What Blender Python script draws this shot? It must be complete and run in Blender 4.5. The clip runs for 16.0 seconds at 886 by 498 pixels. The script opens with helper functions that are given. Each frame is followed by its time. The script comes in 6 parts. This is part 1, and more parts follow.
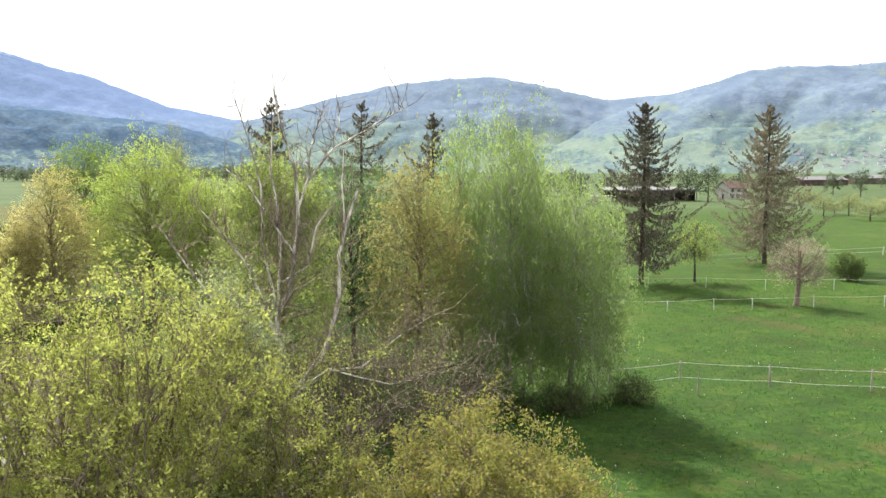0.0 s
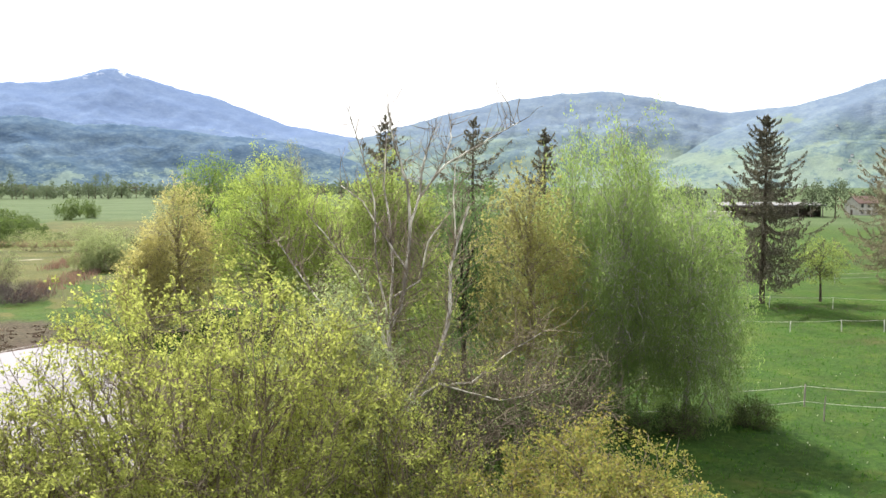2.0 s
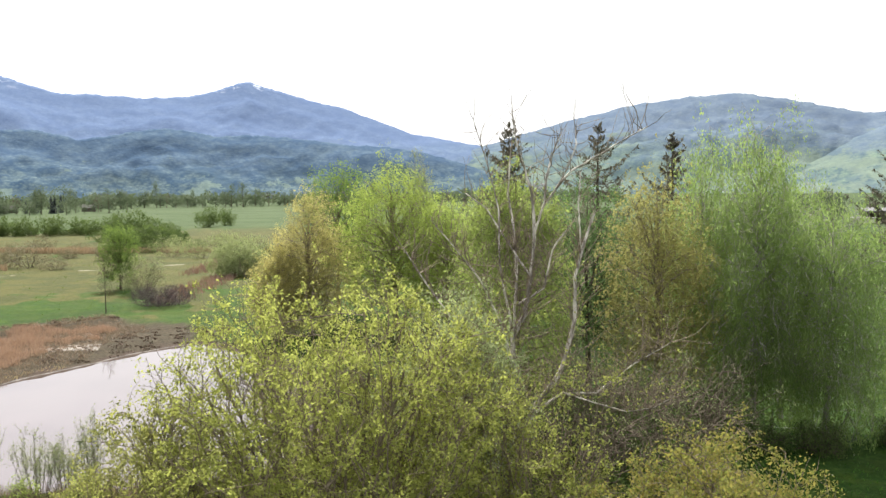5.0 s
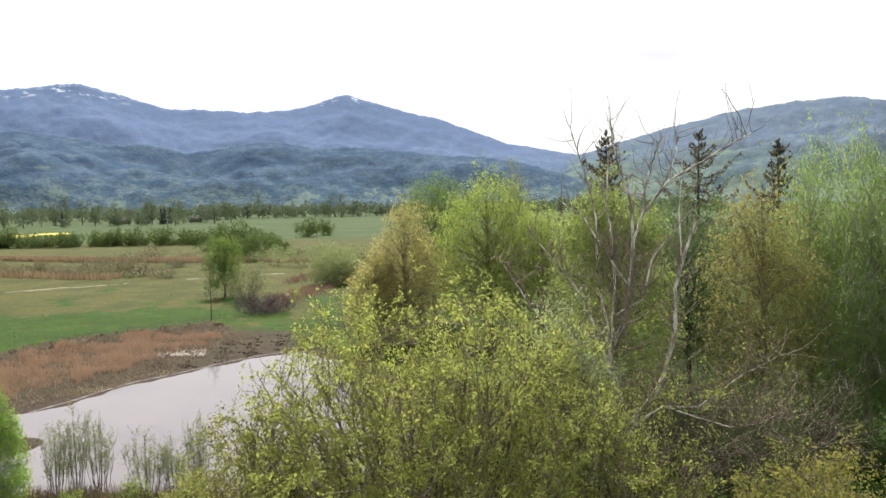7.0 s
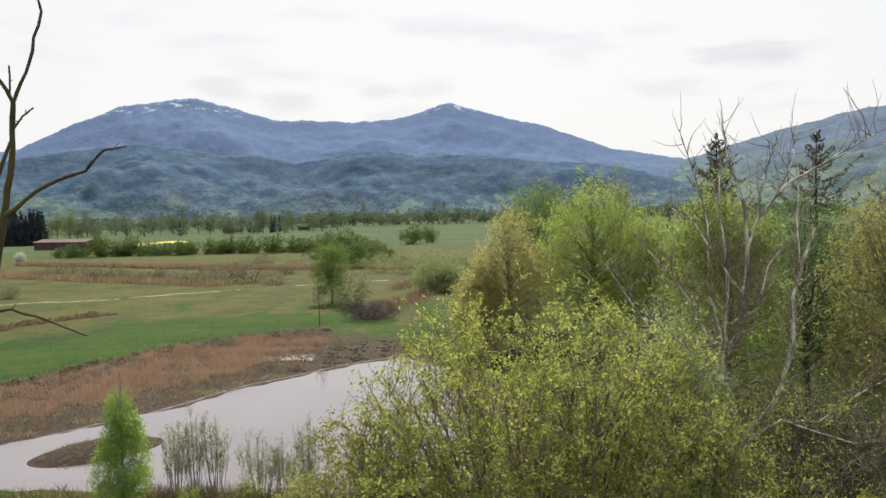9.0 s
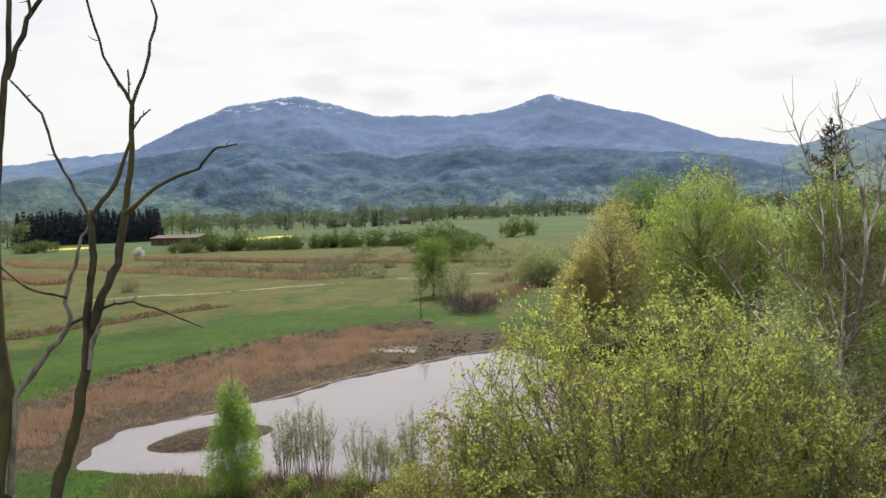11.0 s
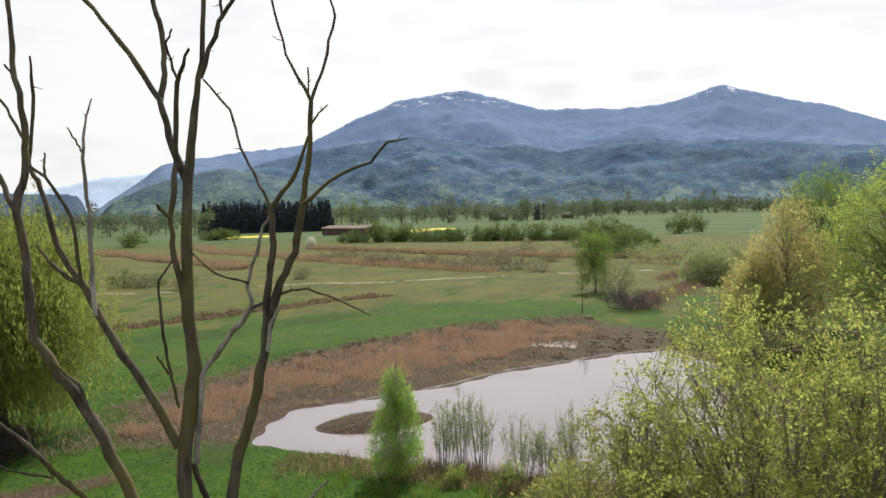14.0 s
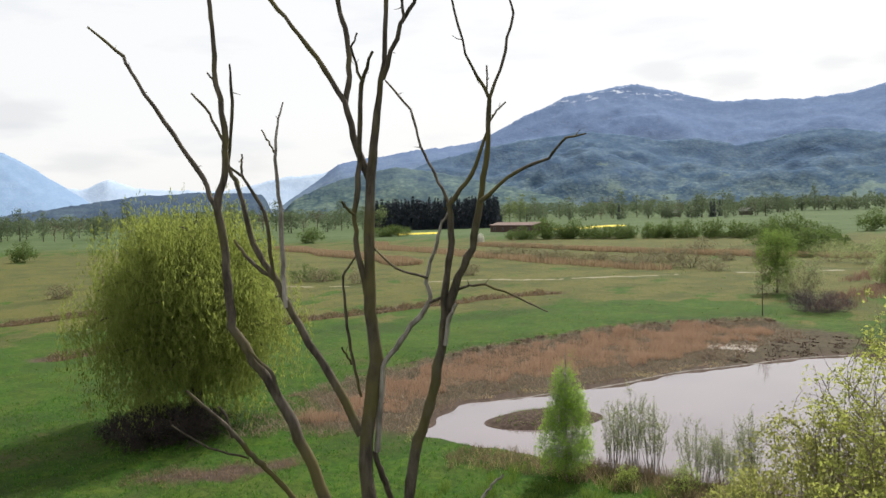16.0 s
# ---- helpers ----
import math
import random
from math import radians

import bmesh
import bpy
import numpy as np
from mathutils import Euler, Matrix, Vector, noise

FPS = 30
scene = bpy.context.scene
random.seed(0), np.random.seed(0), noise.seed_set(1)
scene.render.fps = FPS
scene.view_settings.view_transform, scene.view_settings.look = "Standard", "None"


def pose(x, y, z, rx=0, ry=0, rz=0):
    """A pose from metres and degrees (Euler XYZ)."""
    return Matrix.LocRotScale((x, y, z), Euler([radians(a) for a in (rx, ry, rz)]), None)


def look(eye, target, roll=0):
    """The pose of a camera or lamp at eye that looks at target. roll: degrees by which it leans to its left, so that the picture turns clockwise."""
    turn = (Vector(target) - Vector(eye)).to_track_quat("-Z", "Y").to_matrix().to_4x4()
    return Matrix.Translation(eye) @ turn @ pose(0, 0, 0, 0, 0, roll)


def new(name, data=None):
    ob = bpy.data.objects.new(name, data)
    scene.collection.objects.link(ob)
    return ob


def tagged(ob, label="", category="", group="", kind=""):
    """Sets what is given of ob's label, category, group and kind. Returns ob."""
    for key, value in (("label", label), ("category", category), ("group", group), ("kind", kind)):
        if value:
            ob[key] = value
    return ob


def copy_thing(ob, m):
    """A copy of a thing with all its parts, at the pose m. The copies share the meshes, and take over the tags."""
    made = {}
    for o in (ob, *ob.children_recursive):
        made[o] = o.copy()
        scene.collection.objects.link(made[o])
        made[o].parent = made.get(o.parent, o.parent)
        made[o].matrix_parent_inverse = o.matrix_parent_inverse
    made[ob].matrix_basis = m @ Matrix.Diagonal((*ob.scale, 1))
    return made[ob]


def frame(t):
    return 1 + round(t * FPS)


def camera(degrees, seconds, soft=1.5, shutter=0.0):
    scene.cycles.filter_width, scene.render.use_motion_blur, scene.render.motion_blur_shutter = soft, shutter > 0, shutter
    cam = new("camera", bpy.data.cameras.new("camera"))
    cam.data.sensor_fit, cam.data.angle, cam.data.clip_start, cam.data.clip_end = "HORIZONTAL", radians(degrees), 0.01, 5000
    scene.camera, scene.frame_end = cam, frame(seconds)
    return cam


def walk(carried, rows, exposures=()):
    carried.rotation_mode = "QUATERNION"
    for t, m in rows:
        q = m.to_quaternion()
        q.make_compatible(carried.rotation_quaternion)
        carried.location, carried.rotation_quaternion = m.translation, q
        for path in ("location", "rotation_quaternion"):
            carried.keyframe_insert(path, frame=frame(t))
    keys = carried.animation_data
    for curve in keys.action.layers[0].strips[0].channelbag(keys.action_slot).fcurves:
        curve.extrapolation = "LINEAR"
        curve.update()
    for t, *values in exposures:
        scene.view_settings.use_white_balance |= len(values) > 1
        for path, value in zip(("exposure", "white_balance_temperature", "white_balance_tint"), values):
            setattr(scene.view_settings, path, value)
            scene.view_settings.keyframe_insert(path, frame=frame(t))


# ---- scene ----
cam = camera(54.8, 16.0, soft=1.5)
ROWS = [
    (0.0, -0.035, -0.047, 11.987, 0.00, -5.40, 0.00),
    (0.5, -0.040, -0.042, 11.983, 2.03, -5.24, 0.16),
    (1.0, -0.031, -0.039, 11.989, 4.05, -5.03, 0.21),
    (1.5, -0.025, -0.028, 11.985, 5.89, -4.64, 0.19),
    (2.0, -0.035, -0.038, 11.985, 7.44, -4.34, 0.22),
    (2.5, -0.044, -0.051, 11.988, 8.72, -4.15, 0.23),
    (3.0, -0.052, -0.046, 11.995, 9.93, -4.10, 0.37),
    (3.5, -0.049, -0.041, 12.003, 11.24, -4.16, 0.57),
    (4.0, -0.055, -0.038, 12.002, 12.50, -4.12, 0.59),
    (6.5, -0.099, -0.021, 11.994, 20.73, -3.25, 0.91),
    (7.0, -0.108, -0.021, 11.996, 22.04, -3.08, 0.98),
    (7.5, -0.122, -0.008, 11.985, 23.32, -2.77, 0.94),
    (8.0, -0.141, -0.019, 12.001, 24.95, -2.60, 1.01),
    (8.5, -0.161, -0.037, 12.004, 26.91, -2.46, 1.11),
    (9.0, -0.184, -0.030, 12.017, 28.93, -2.48, 1.45),
    (9.5, -0.202, -0.028, 12.015, 30.81, -2.53, 1.79),
    (10.0, -0.203, -0.029, 12.008, 32.60, -2.59, 2.11),
    (12.5, -0.187, -0.058, 12.017, 39.54, -2.69, 1.61),
    (13.0, -0.204, -0.053, 12.015, 41.01, -2.54, 1.51),
    (13.5, -0.226, -0.061, 12.013, 43.31, -2.62, 1.44),
    (14.0, -0.240, -0.068, 12.016, 46.47, -2.83, 1.47),
    (14.5, -0.268, -0.078, 12.010, 49.94, -2.91, 1.63),
    (15.0, -0.281, -0.102, 12.013, 53.15, -2.97, 1.67),
    (15.5, -0.288, -0.130, 12.015, 55.68, -2.82, 1.70),
    (16.0, -0.310, -0.166, 12.014, 57.68, -2.73, 1.68),
]
walk(cam, [(t, pose(x, y, z, 90 + pitch, 0, yaw) @ pose(0, 0, 0, 0, 0, -roll)) for t, x, y, z, yaw, pitch, roll in ROWS],
     exposures=[(0.0, 1.38), (3.0, 1.35), (4.5, 1.18), (7.0, 0.78), (9.0, 0.5), (12.0, 0.56), (16.0, 0.6)])

# ---- light ----
SUN_UP, SUN_AZ = 47.0, 28.0          # degrees above the horizon, degrees to the left of the first view
world = bpy.data.worlds.new("sky")
scene.world = world
world.use_nodes = True
wn, wl = world.node_tree.nodes, world.node_tree.links
sky = wn.new("ShaderNodeTexSky")
sky.sky_type, sky.sun_disc = "NISHITA", False
sky.sun_elevation, sky.sun_rotation = radians(SUN_UP), radians(-SUN_AZ)
sky.air_density, sky.dust_density = 1.0, 3.0
gain = wn.new("ShaderNodeMix")
gain.data_type, gain.blend_type = "RGBA", "MULTIPLY"
gain.inputs[0].default_value, gain.inputs[7].default_value = 1.0, (0.07, 0.07, 0.07, 1)
wcoord = wn.new("ShaderNodeTexCoord")
wmap = wn.new("ShaderNodeMapping")
wmap.inputs["Scale"].default_value = (1.6, 1.6, 7.0)
wnoise = wn.new("ShaderNodeTexNoise")
wnoise.inputs["Scale"].default_value, wnoise.inputs["Detail"].default_value = 2.6, 6
wfine = wn.new("ShaderNodeTexNoise")
wfine.inputs["Scale"].default_value, wfine.inputs["Detail"].default_value = 9.0, 5


def sky_math(kind, a, b=None):
    """One step of arithmetic in the sky's nodes."""
    q = wn.new("ShaderNodeMath")
    q.operation = kind
    for slot, v in enumerate((a, b)):
        if isinstance(v, (int, float)):
            q.inputs[slot].default_value = v
        elif v is not None:
            wl.new(v, q.inputs[slot])
    return q.outputs[0]


def cloud(azimuth, height, wide, tall, grey):
    """How far a direction lies inside one small ragged cloud (degrees left of the first view, degrees up)."""
    a = sky_math("DIVIDE", sky_math("SUBTRACT", sky_left, azimuth), wide)
    b = sky_math("DIVIDE", sky_math("SUBTRACT", sky_up, height), tall)
    d = sky_math("SQRT", sky_math("ADD", sky_math("MULTIPLY", a, a), sky_math("MULTIPLY", b, b)))
    d = sky_math("ADD", d, sky_math("MULTIPLY", sky_math("SUBTRACT", wfine.outputs[0], 0.5), 2.2))
    m = wn.new("ShaderNodeMapRange")
    m.interpolation_type = "SMOOTHSTEP"
    for slot, v in enumerate((1.25, 0.1, 0.0, grey), 1):
        m.inputs[slot].default_value = v
    wl.new(d, m.inputs[0])
    return m.outputs[0]


wsep = wn.new("ShaderNodeSeparateXYZ")
wl.new(wcoord.outputs["Generated"], wsep.inputs[0])
sky_left = sky_math("MULTIPLY", sky_math("ARCTAN2", sky_math("MULTIPLY", wsep.outputs[0], -1.0), wsep.outputs[1]), 57.2958)
sky_up = sky_math("MULTIPLY", sky_math("ARCSINE", wsep.outputs[2]), 57.2958)
clouds = 0.0
for spec in ((8.6, 9.3, 4.2, 0.9, 0.6), (14.0, 7.6, 3.0, 0.8, 0.35), (29.6, 8.2, 1.9, 0.7, 0.3), (33.3, 8.2, 1.6, 0.9, 0.4), (38.8, 7.3, 2.4, 0.9, 0.45), (43.0, 8.1, 2.2, 1.0, 0.4),
             (15.5, 11.2, 2.2, 0.5, 0.35), (84.5, 6.5, 3.2, 1.3, 0.45), (80.0, 3.6, 3.0, 1.0, 0.4), (70.0, 3.3, 2.5, 0.8, 0.35)):
    clouds = sky_math("ADD", cloud(*spec), clouds)
wramp = wn.new("ShaderNodeValToRGB")
wramp.color_ramp.elements[0].position, wramp.color_ramp.elements[0].color = 0.30, (0.60, 0.61, 0.63, 1)
wramp.color_ramp.elements[1].position, wramp.color_ramp.elements[1].color = 0.42, (0.69, 0.69, 0.69, 1)
wgrey = wn.new("ShaderNodeMix")
wgrey.data_type = "RGBA"
wgrey.inputs[7].default_value = (0.47, 0.48, 0.51, 1)
wl.new(sky_math("MINIMUM", clouds, 1.0), wgrey.inputs[0])
wl.new(wramp.outputs[0], wgrey.inputs[6])
veil = wn.new("ShaderNodeMix")
veil.data_type = "RGBA"
veil.inputs[0].default_value = 0.86
wl.new(sky.outputs[0], gain.inputs[6])
wl.new(wcoord.outputs["Generated"], wmap.inputs[0])
wl.new(wmap.outputs[0], wnoise.inputs["Vector"])
wl.new(wmap.outputs[0], wfine.inputs["Vector"])
wl.new(wnoise.outputs[0], wramp.inputs[0])
wl.new(gain.outputs[2], veil.inputs[6])
wl.new(wgrey.outputs[2], veil.inputs[7])
wl.new(veil.outputs[2], wn["Background"].inputs[0])
wn["Background"].inputs[1].default_value = 1.0
sun = new("sun", bpy.data.lights.new("sun", "SUN"))
sun.data.energy, sun.data.angle, sun.data.color = 5.0, radians(1.2), (1.0, 0.95, 0.86)
az, el = radians(SUN_AZ), radians(SUN_UP)
sun.matrix_world = look((-math.sin(az) * math.cos(el) * 100, math.cos(az) * math.cos(el) * 100, math.sin(el) * 100), (0, 0, 0))


# ---- materials ----
def material(name, rough=0.8, spec=0.3):
    m = bpy.data.materials.new(name)
    m.use_nodes = True
    n, l = m.node_tree.nodes, m.node_tree.links
    p = n["Principled BSDF"]
    p.inputs["Roughness"].default_value, p.inputs["Specular IOR Level"].default_value = rough, spec
    return m, n, l, p


def noise_node(n, l, scale, detail=4, rough=0.55, coord="Object", stretch=None):
    tc = n.new("ShaderNodeTexCoord")
    tx = n.new("ShaderNodeTexNoise")
    tx.inputs["Scale"].default_value, tx.inputs["Detail"].default_value, tx.inputs["Roughness"].default_value = scale, detail, rough
    if stretch:
        mp = n.new("ShaderNodeMapping")
        mp.inputs["Scale"].default_value = stretch
        l.new(tc.outputs[coord], mp.inputs[0])
        l.new(mp.outputs[0], tx.inputs["Vector"])
    else:
        l.new(tc.outputs[coord], tx.inputs["Vector"])
    return tx


def ramp(n, l, source, *stops):
    r = n.new("ShaderNodeValToRGB")
    e = r.color_ramp.elements
    while len(e) < len(stops):
        e.new(0.5)
    for k, (p, c) in enumerate(stops):
        e[k].position, e[k].color = p, (*c, 1)
    l.new(source, r.inputs[0])
    return r.outputs[0]


def blend(n, l, fac, a, b, mode="MIX"):
    x = n.new("ShaderNodeMix")
    x.data_type, x.blend_type = "RGBA", mode
    for slot, v in ((0, fac), (6, a), (7, b)):
        if isinstance(v, (int, float)):
            x.inputs[slot].default_value = v
        elif isinstance(v, tuple):
            x.inputs[slot].default_value = (*v, 1)
        else:
            l.new(v, x.inputs[slot])
    return x.outputs[2]


def bump(n, l, p, source, strength=0.4, distance=0.02):
    b = n.new("ShaderNodeBump")
    b.inputs["Strength"].default_value, b.inputs["Distance"].default_value = strength, distance
    l.new(source, b.inputs["Height"])
    l.new(b.outputs[0], p.inputs["Normal"])


def leaf_material(name, dark, light, through_light=0.45, patch=0.35):
    """Leaves: each leaf its own tone, patches of tone over the crown, light shining through."""
    m, n, l, p = material(name, 0.7, 0.12)
    geo = n.new("ShaderNodeNewGeometry")
    tone = ramp(n, l, geo.outputs["Random Per Island"], (0.0, dark), (1.0, light))
    big = noise_node(n, l, 0.5, 3)
    mid = tuple(0.5 * (a + b) for a, b in zip(dark, light))
    tone = blend(n, l, ramp(n, l, big.outputs[0], (0.35, (0, 0, 0)), (0.65, (patch, patch, patch))), tone, tuple(c * 1.15 for c in mid))
    l.new(tone, p.inputs["Base Color"])
    tr = n.new("ShaderNodeBsdfTranslucent")
    l.new(blend(n, l, 1.0, tone, (1.4, 1.42, 1.2), "MULTIPLY"), tr.inputs[0])
    mx = n.new("ShaderNodeMixShader")
    mx.inputs[0].default_value = through_light
    l.new(p.outputs[0], mx.inputs[1])
    l.new(tr.outputs[0], mx.inputs[2])
    l.new(mx.outputs[0], n["Material Output"].inputs[0])
    return m


def bark_material(name, dark, light, scale=6.0, moss=None, edge=(0.38, 0.70)):
    m, n, l, p = material(name, 0.9, 0.2)
    a = noise_node(n, l, scale, 6, 0.65, stretch=(1, 1, 0.25))
    c = ramp(n, l, a.outputs[0], (edge[0], dark), (edge[1], light))
    if moss:
        b = noise_node(n, l, 0.9, 3)
        c = blend(n, l, ramp(n, l, b.outputs[0], (0.45, (0, 0, 0)), (0.62, (0.8, 0.8, 0.8))), c, moss)
    l.new(c, p.inputs["Base Color"])
    bump(n, l, p, a.outputs[0], 0.6, 0.02)
    return m


def plain_material(name, dark, light, scale=2.0, rough=0.8, metal=0.0):
    m, n, l, p = material(name, rough)
    p.inputs["Metallic"].default_value = metal
    a = noise_node(n, l, scale, 5)
    l.new(ramp(n, l, a.outputs[0], (0.3, dark), (0.7, light)), p.inputs["Base Color"])
    bump(n, l, p, a.outputs[0], 0.25, 0.01)
    return m


def mountain_material(name, low_dark, low_light, high_dark, high_light, meadow, meadow_at, snow_from=9000.0, tall=420.0):
    """Wooded slopes far off: mottled crowns, dark conifer stands, mown slopes, old snow on the tops. The blue haze of
    distance is painted into all tones, more of it higher up.
    """
    m, n, l, p = material(name, 1.0, 0.0)
    tc = n.new("ShaderNodeTexCoord")
    sep = n.new("ShaderNodeSeparateXYZ")
    l.new(tc.outputs["Object"], sep.inputs[0])
    lie = n.new("ShaderNodeAttribute")
    lie.attribute_name = "lie"

    def slope_noise(scale, detail, rough):
        t = noise_node(n, l, scale, detail, rough)
        l.new(lie.outputs["Vector"], t.inputs["Vector"])
        return t

    def slope_cells(scale):
        c = n.new("ShaderNodeTexVoronoi")
        c.feature = "SMOOTH_F1"
        c.inputs["Scale"].default_value, c.inputs["Smoothness"].default_value = scale, 0.35
        warp = slope_noise(scale * 1.6, 3, 0.6)
        shift = n.new("ShaderNodeVectorMath")
        shift.operation = "MULTIPLY_ADD"
        shift.inputs[1].default_value = (0.7 / scale, 0.7 / scale, 0)
        l.new(warp.outputs["Color"], shift.inputs[0])
        l.new(lie.outputs["Vector"], shift.inputs[2])
        l.new(shift.outputs[0], c.inputs["Vector"])
        return c
    crowns, groves = slope_cells(0.11), slope_cells(0.04)
    stand = slope_noise(0.016, 8, 0.72)
    woods = slope_noise(0.0045, 5, 0.6)
    # crown centres pale, gaps dark: shade between crowns put into the colour
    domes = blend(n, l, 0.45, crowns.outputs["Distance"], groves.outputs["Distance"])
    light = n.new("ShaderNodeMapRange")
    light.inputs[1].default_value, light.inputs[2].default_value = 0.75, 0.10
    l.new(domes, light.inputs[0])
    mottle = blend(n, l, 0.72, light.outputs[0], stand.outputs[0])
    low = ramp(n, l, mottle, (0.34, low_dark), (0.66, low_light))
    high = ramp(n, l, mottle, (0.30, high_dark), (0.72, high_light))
    # bluer with height: distance haze painted into the slope colour
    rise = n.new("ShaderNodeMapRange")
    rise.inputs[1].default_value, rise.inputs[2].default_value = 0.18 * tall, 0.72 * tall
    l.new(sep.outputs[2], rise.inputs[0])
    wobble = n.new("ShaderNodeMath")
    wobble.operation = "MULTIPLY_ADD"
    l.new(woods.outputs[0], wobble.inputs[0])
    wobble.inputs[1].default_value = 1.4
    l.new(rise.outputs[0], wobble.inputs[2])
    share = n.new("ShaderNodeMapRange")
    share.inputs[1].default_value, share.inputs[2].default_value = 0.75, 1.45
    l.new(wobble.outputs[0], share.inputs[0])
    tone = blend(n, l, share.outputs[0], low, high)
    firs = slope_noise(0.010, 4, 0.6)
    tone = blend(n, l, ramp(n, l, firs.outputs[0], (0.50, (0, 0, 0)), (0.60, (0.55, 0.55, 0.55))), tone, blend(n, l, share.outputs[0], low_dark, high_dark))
    open_land = slope_noise(0.0065, 9, 0.72)
    gate = n.new("ShaderNodeMath")
    gate.operation = "MULTIPLY_ADD"
    l.new(rise.outputs[0], gate.inputs[0])
    gate.inputs[1].default_value = -0.13
    l.new(open_land.outputs[0], gate.inputs[2])
    tone = blend(n, l, ramp(n, l, gate.outputs[0], (meadow_at, (0, 0, 0)), (meadow_at + 0.025, (0.8, 0.8, 0.8))), tone,
                 blend(n, l, 0.35, meadow, low))
    top = n.new("ShaderNodeMapRange")
    top.inputs[1].default_value, top.inputs[2].default_value = snow_from, snow_from + 60
    l.new(sep.outputs[2], top.inputs[0])
    fleck = slope_noise(0.018, 5, 0.7)
    both = n.new("ShaderNodeMath")
    both.operation = "MULTIPLY"
    l.new(top.outputs[0], both.inputs[0])
    l.new(ramp(n, l, fleck.outputs[0], (0.55, (0, 0, 0)), (0.62, (1, 1, 1))), both.inputs[1])
    # snow tone blued by the same painted haze
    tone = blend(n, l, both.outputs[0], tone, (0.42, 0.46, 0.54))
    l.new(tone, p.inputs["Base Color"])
    bump(n, l, p, mottle, 0.5, 9.0)
    return m


M_YELLOW = leaf_material("yellow_green_leaves", (0.215, 0.238, 0.068), (0.292, 0.312, 0.094), 0.58)
M_AMBER = leaf_material("amber_green_leaves", (0.125, 0.16, 0.04), (0.25, 0.205, 0.066), 0.5)
M_OCHRE = leaf_material("ochre_leaves", (0.172, 0.168, 0.066), (0.252, 0.238, 0.098), 0.64)
M_TAN = leaf_material("tan_opening_leaves", (0.225, 0.205, 0.088), (0.315, 0.292, 0.13), 0.7)
M_DEEP = leaf_material("deep_blue_green_leaves", (0.06, 0.108, 0.044), (0.115, 0.175, 0.068), 0.5)
# olive leaves, also toned down because the pond-side maples are less lit
M_OLIVE = leaf_material("olive_less_lit_leaves", (0.168, 0.178, 0.058), (0.245, 0.25, 0.086), 0.58)
M_BIRCH = leaf_material("birch_leaves", (0.14, 0.203, 0.076), (0.215, 0.278, 0.106), 0.68)
M_GREEN = leaf_material("fresh_green_leaves", (0.15, 0.19, 0.06), (0.225, 0.272, 0.09), 0.62)
M_YOUNG = leaf_material("bright_young_leaves", (0.13, 0.215, 0.042), (0.28, 0.395, 0.09), 0.55)
M_MIDGREEN = leaf_material("mid_green_leaves", (0.078, 0.128, 0.034), (0.165, 0.225, 0.06), 0.55)
M_WILLOW = leaf_material("willow_leaves", (0.132, 0.16, 0.042), (0.195, 0.22, 0.062), 0.58)
M_WILLOW_G = leaf_material("willow_green_leaves", (0.165, 0.212, 0.056), (0.245, 0.30, 0.084), 0.7)
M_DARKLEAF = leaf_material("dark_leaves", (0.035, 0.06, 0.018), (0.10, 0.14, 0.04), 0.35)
M_HEDGE = leaf_material("hedge_leaves", (0.058, 0.088, 0.028), (0.092, 0.128, 0.04), 0.4)
M_SILVER = leaf_material("silvery_young_leaves", (0.18, 0.215, 0.112), (0.28, 0.32, 0.18), 0.55)
M_GREYLEAF = leaf_material("grey_green_leaves", (0.125, 0.155, 0.07), (0.28, 0.31, 0.16), 0.45)
M_WHITEBLOOM = leaf_material("white_blossom", (0.36, 0.36, 0.33), (0.55, 0.54, 0.51), 0.3)
M_BLOSSOM = leaf_material("pale_blossom", (0.33, 0.28, 0.235), (0.52, 0.455, 0.40), 0.45)
M_NEEDLE = leaf_material("spruce_needles", (0.060, 0.056, 0.044), (0.15, 0.138, 0.11), 0.25)
M_NEEDLE_OLD = leaf_material("thin_spruce_needles", (0.10, 0.088, 0.066), (0.25, 0.222, 0.168), 0.3)
# distance haze mixed into the far foliage: needles blued, leaves greyed
M_NEEDLE_FAR = leaf_material("haze_blue_forest_needles", (0.028, 0.034, 0.045), (0.048, 0.058, 0.072), 0.1)
M_FARLEAF = leaf_material("hazed_far_leaves", (0.070, 0.093, 0.058), (0.100, 0.128, 0.080), 0.35)
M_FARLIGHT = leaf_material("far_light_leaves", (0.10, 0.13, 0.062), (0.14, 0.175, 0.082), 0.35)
M_REED = leaf_material("dry_reed", (0.25, 0.163, 0.122), (0.41, 0.286, 0.215), 0.2)
M_REDREED = leaf_material("dull_red_reed", (0.15, 0.092, 0.075), (0.26, 0.172, 0.138), 0.2)
M_DRYREED = leaf_material("brown_field_reed", (0.19, 0.138, 0.09), (0.32, 0.24, 0.165), 0.25)
M_DRYBUSH = leaf_material("grey_brown_bush_twigs", (0.11, 0.10, 0.062), (0.21, 0.19, 0.125), 0.3)
M_LITTER = leaf_material("broken_reed_litter", (0.12, 0.088, 0.066), (0.29, 0.222, 0.165), 0.2)
M_STRAW = leaf_material("pale_straw", (0.26, 0.20, 0.11), (0.44, 0.36, 0.22), 0.3)
M_SEDGE = leaf_material("brown_sedge", (0.08, 0.058, 0.038), (0.20, 0.15, 0.10), 0.3)
M_TUSSOCK = leaf_material("meadow_tussocks", (0.045, 0.088, 0.012), (0.11, 0.15, 0.03), 0.45)
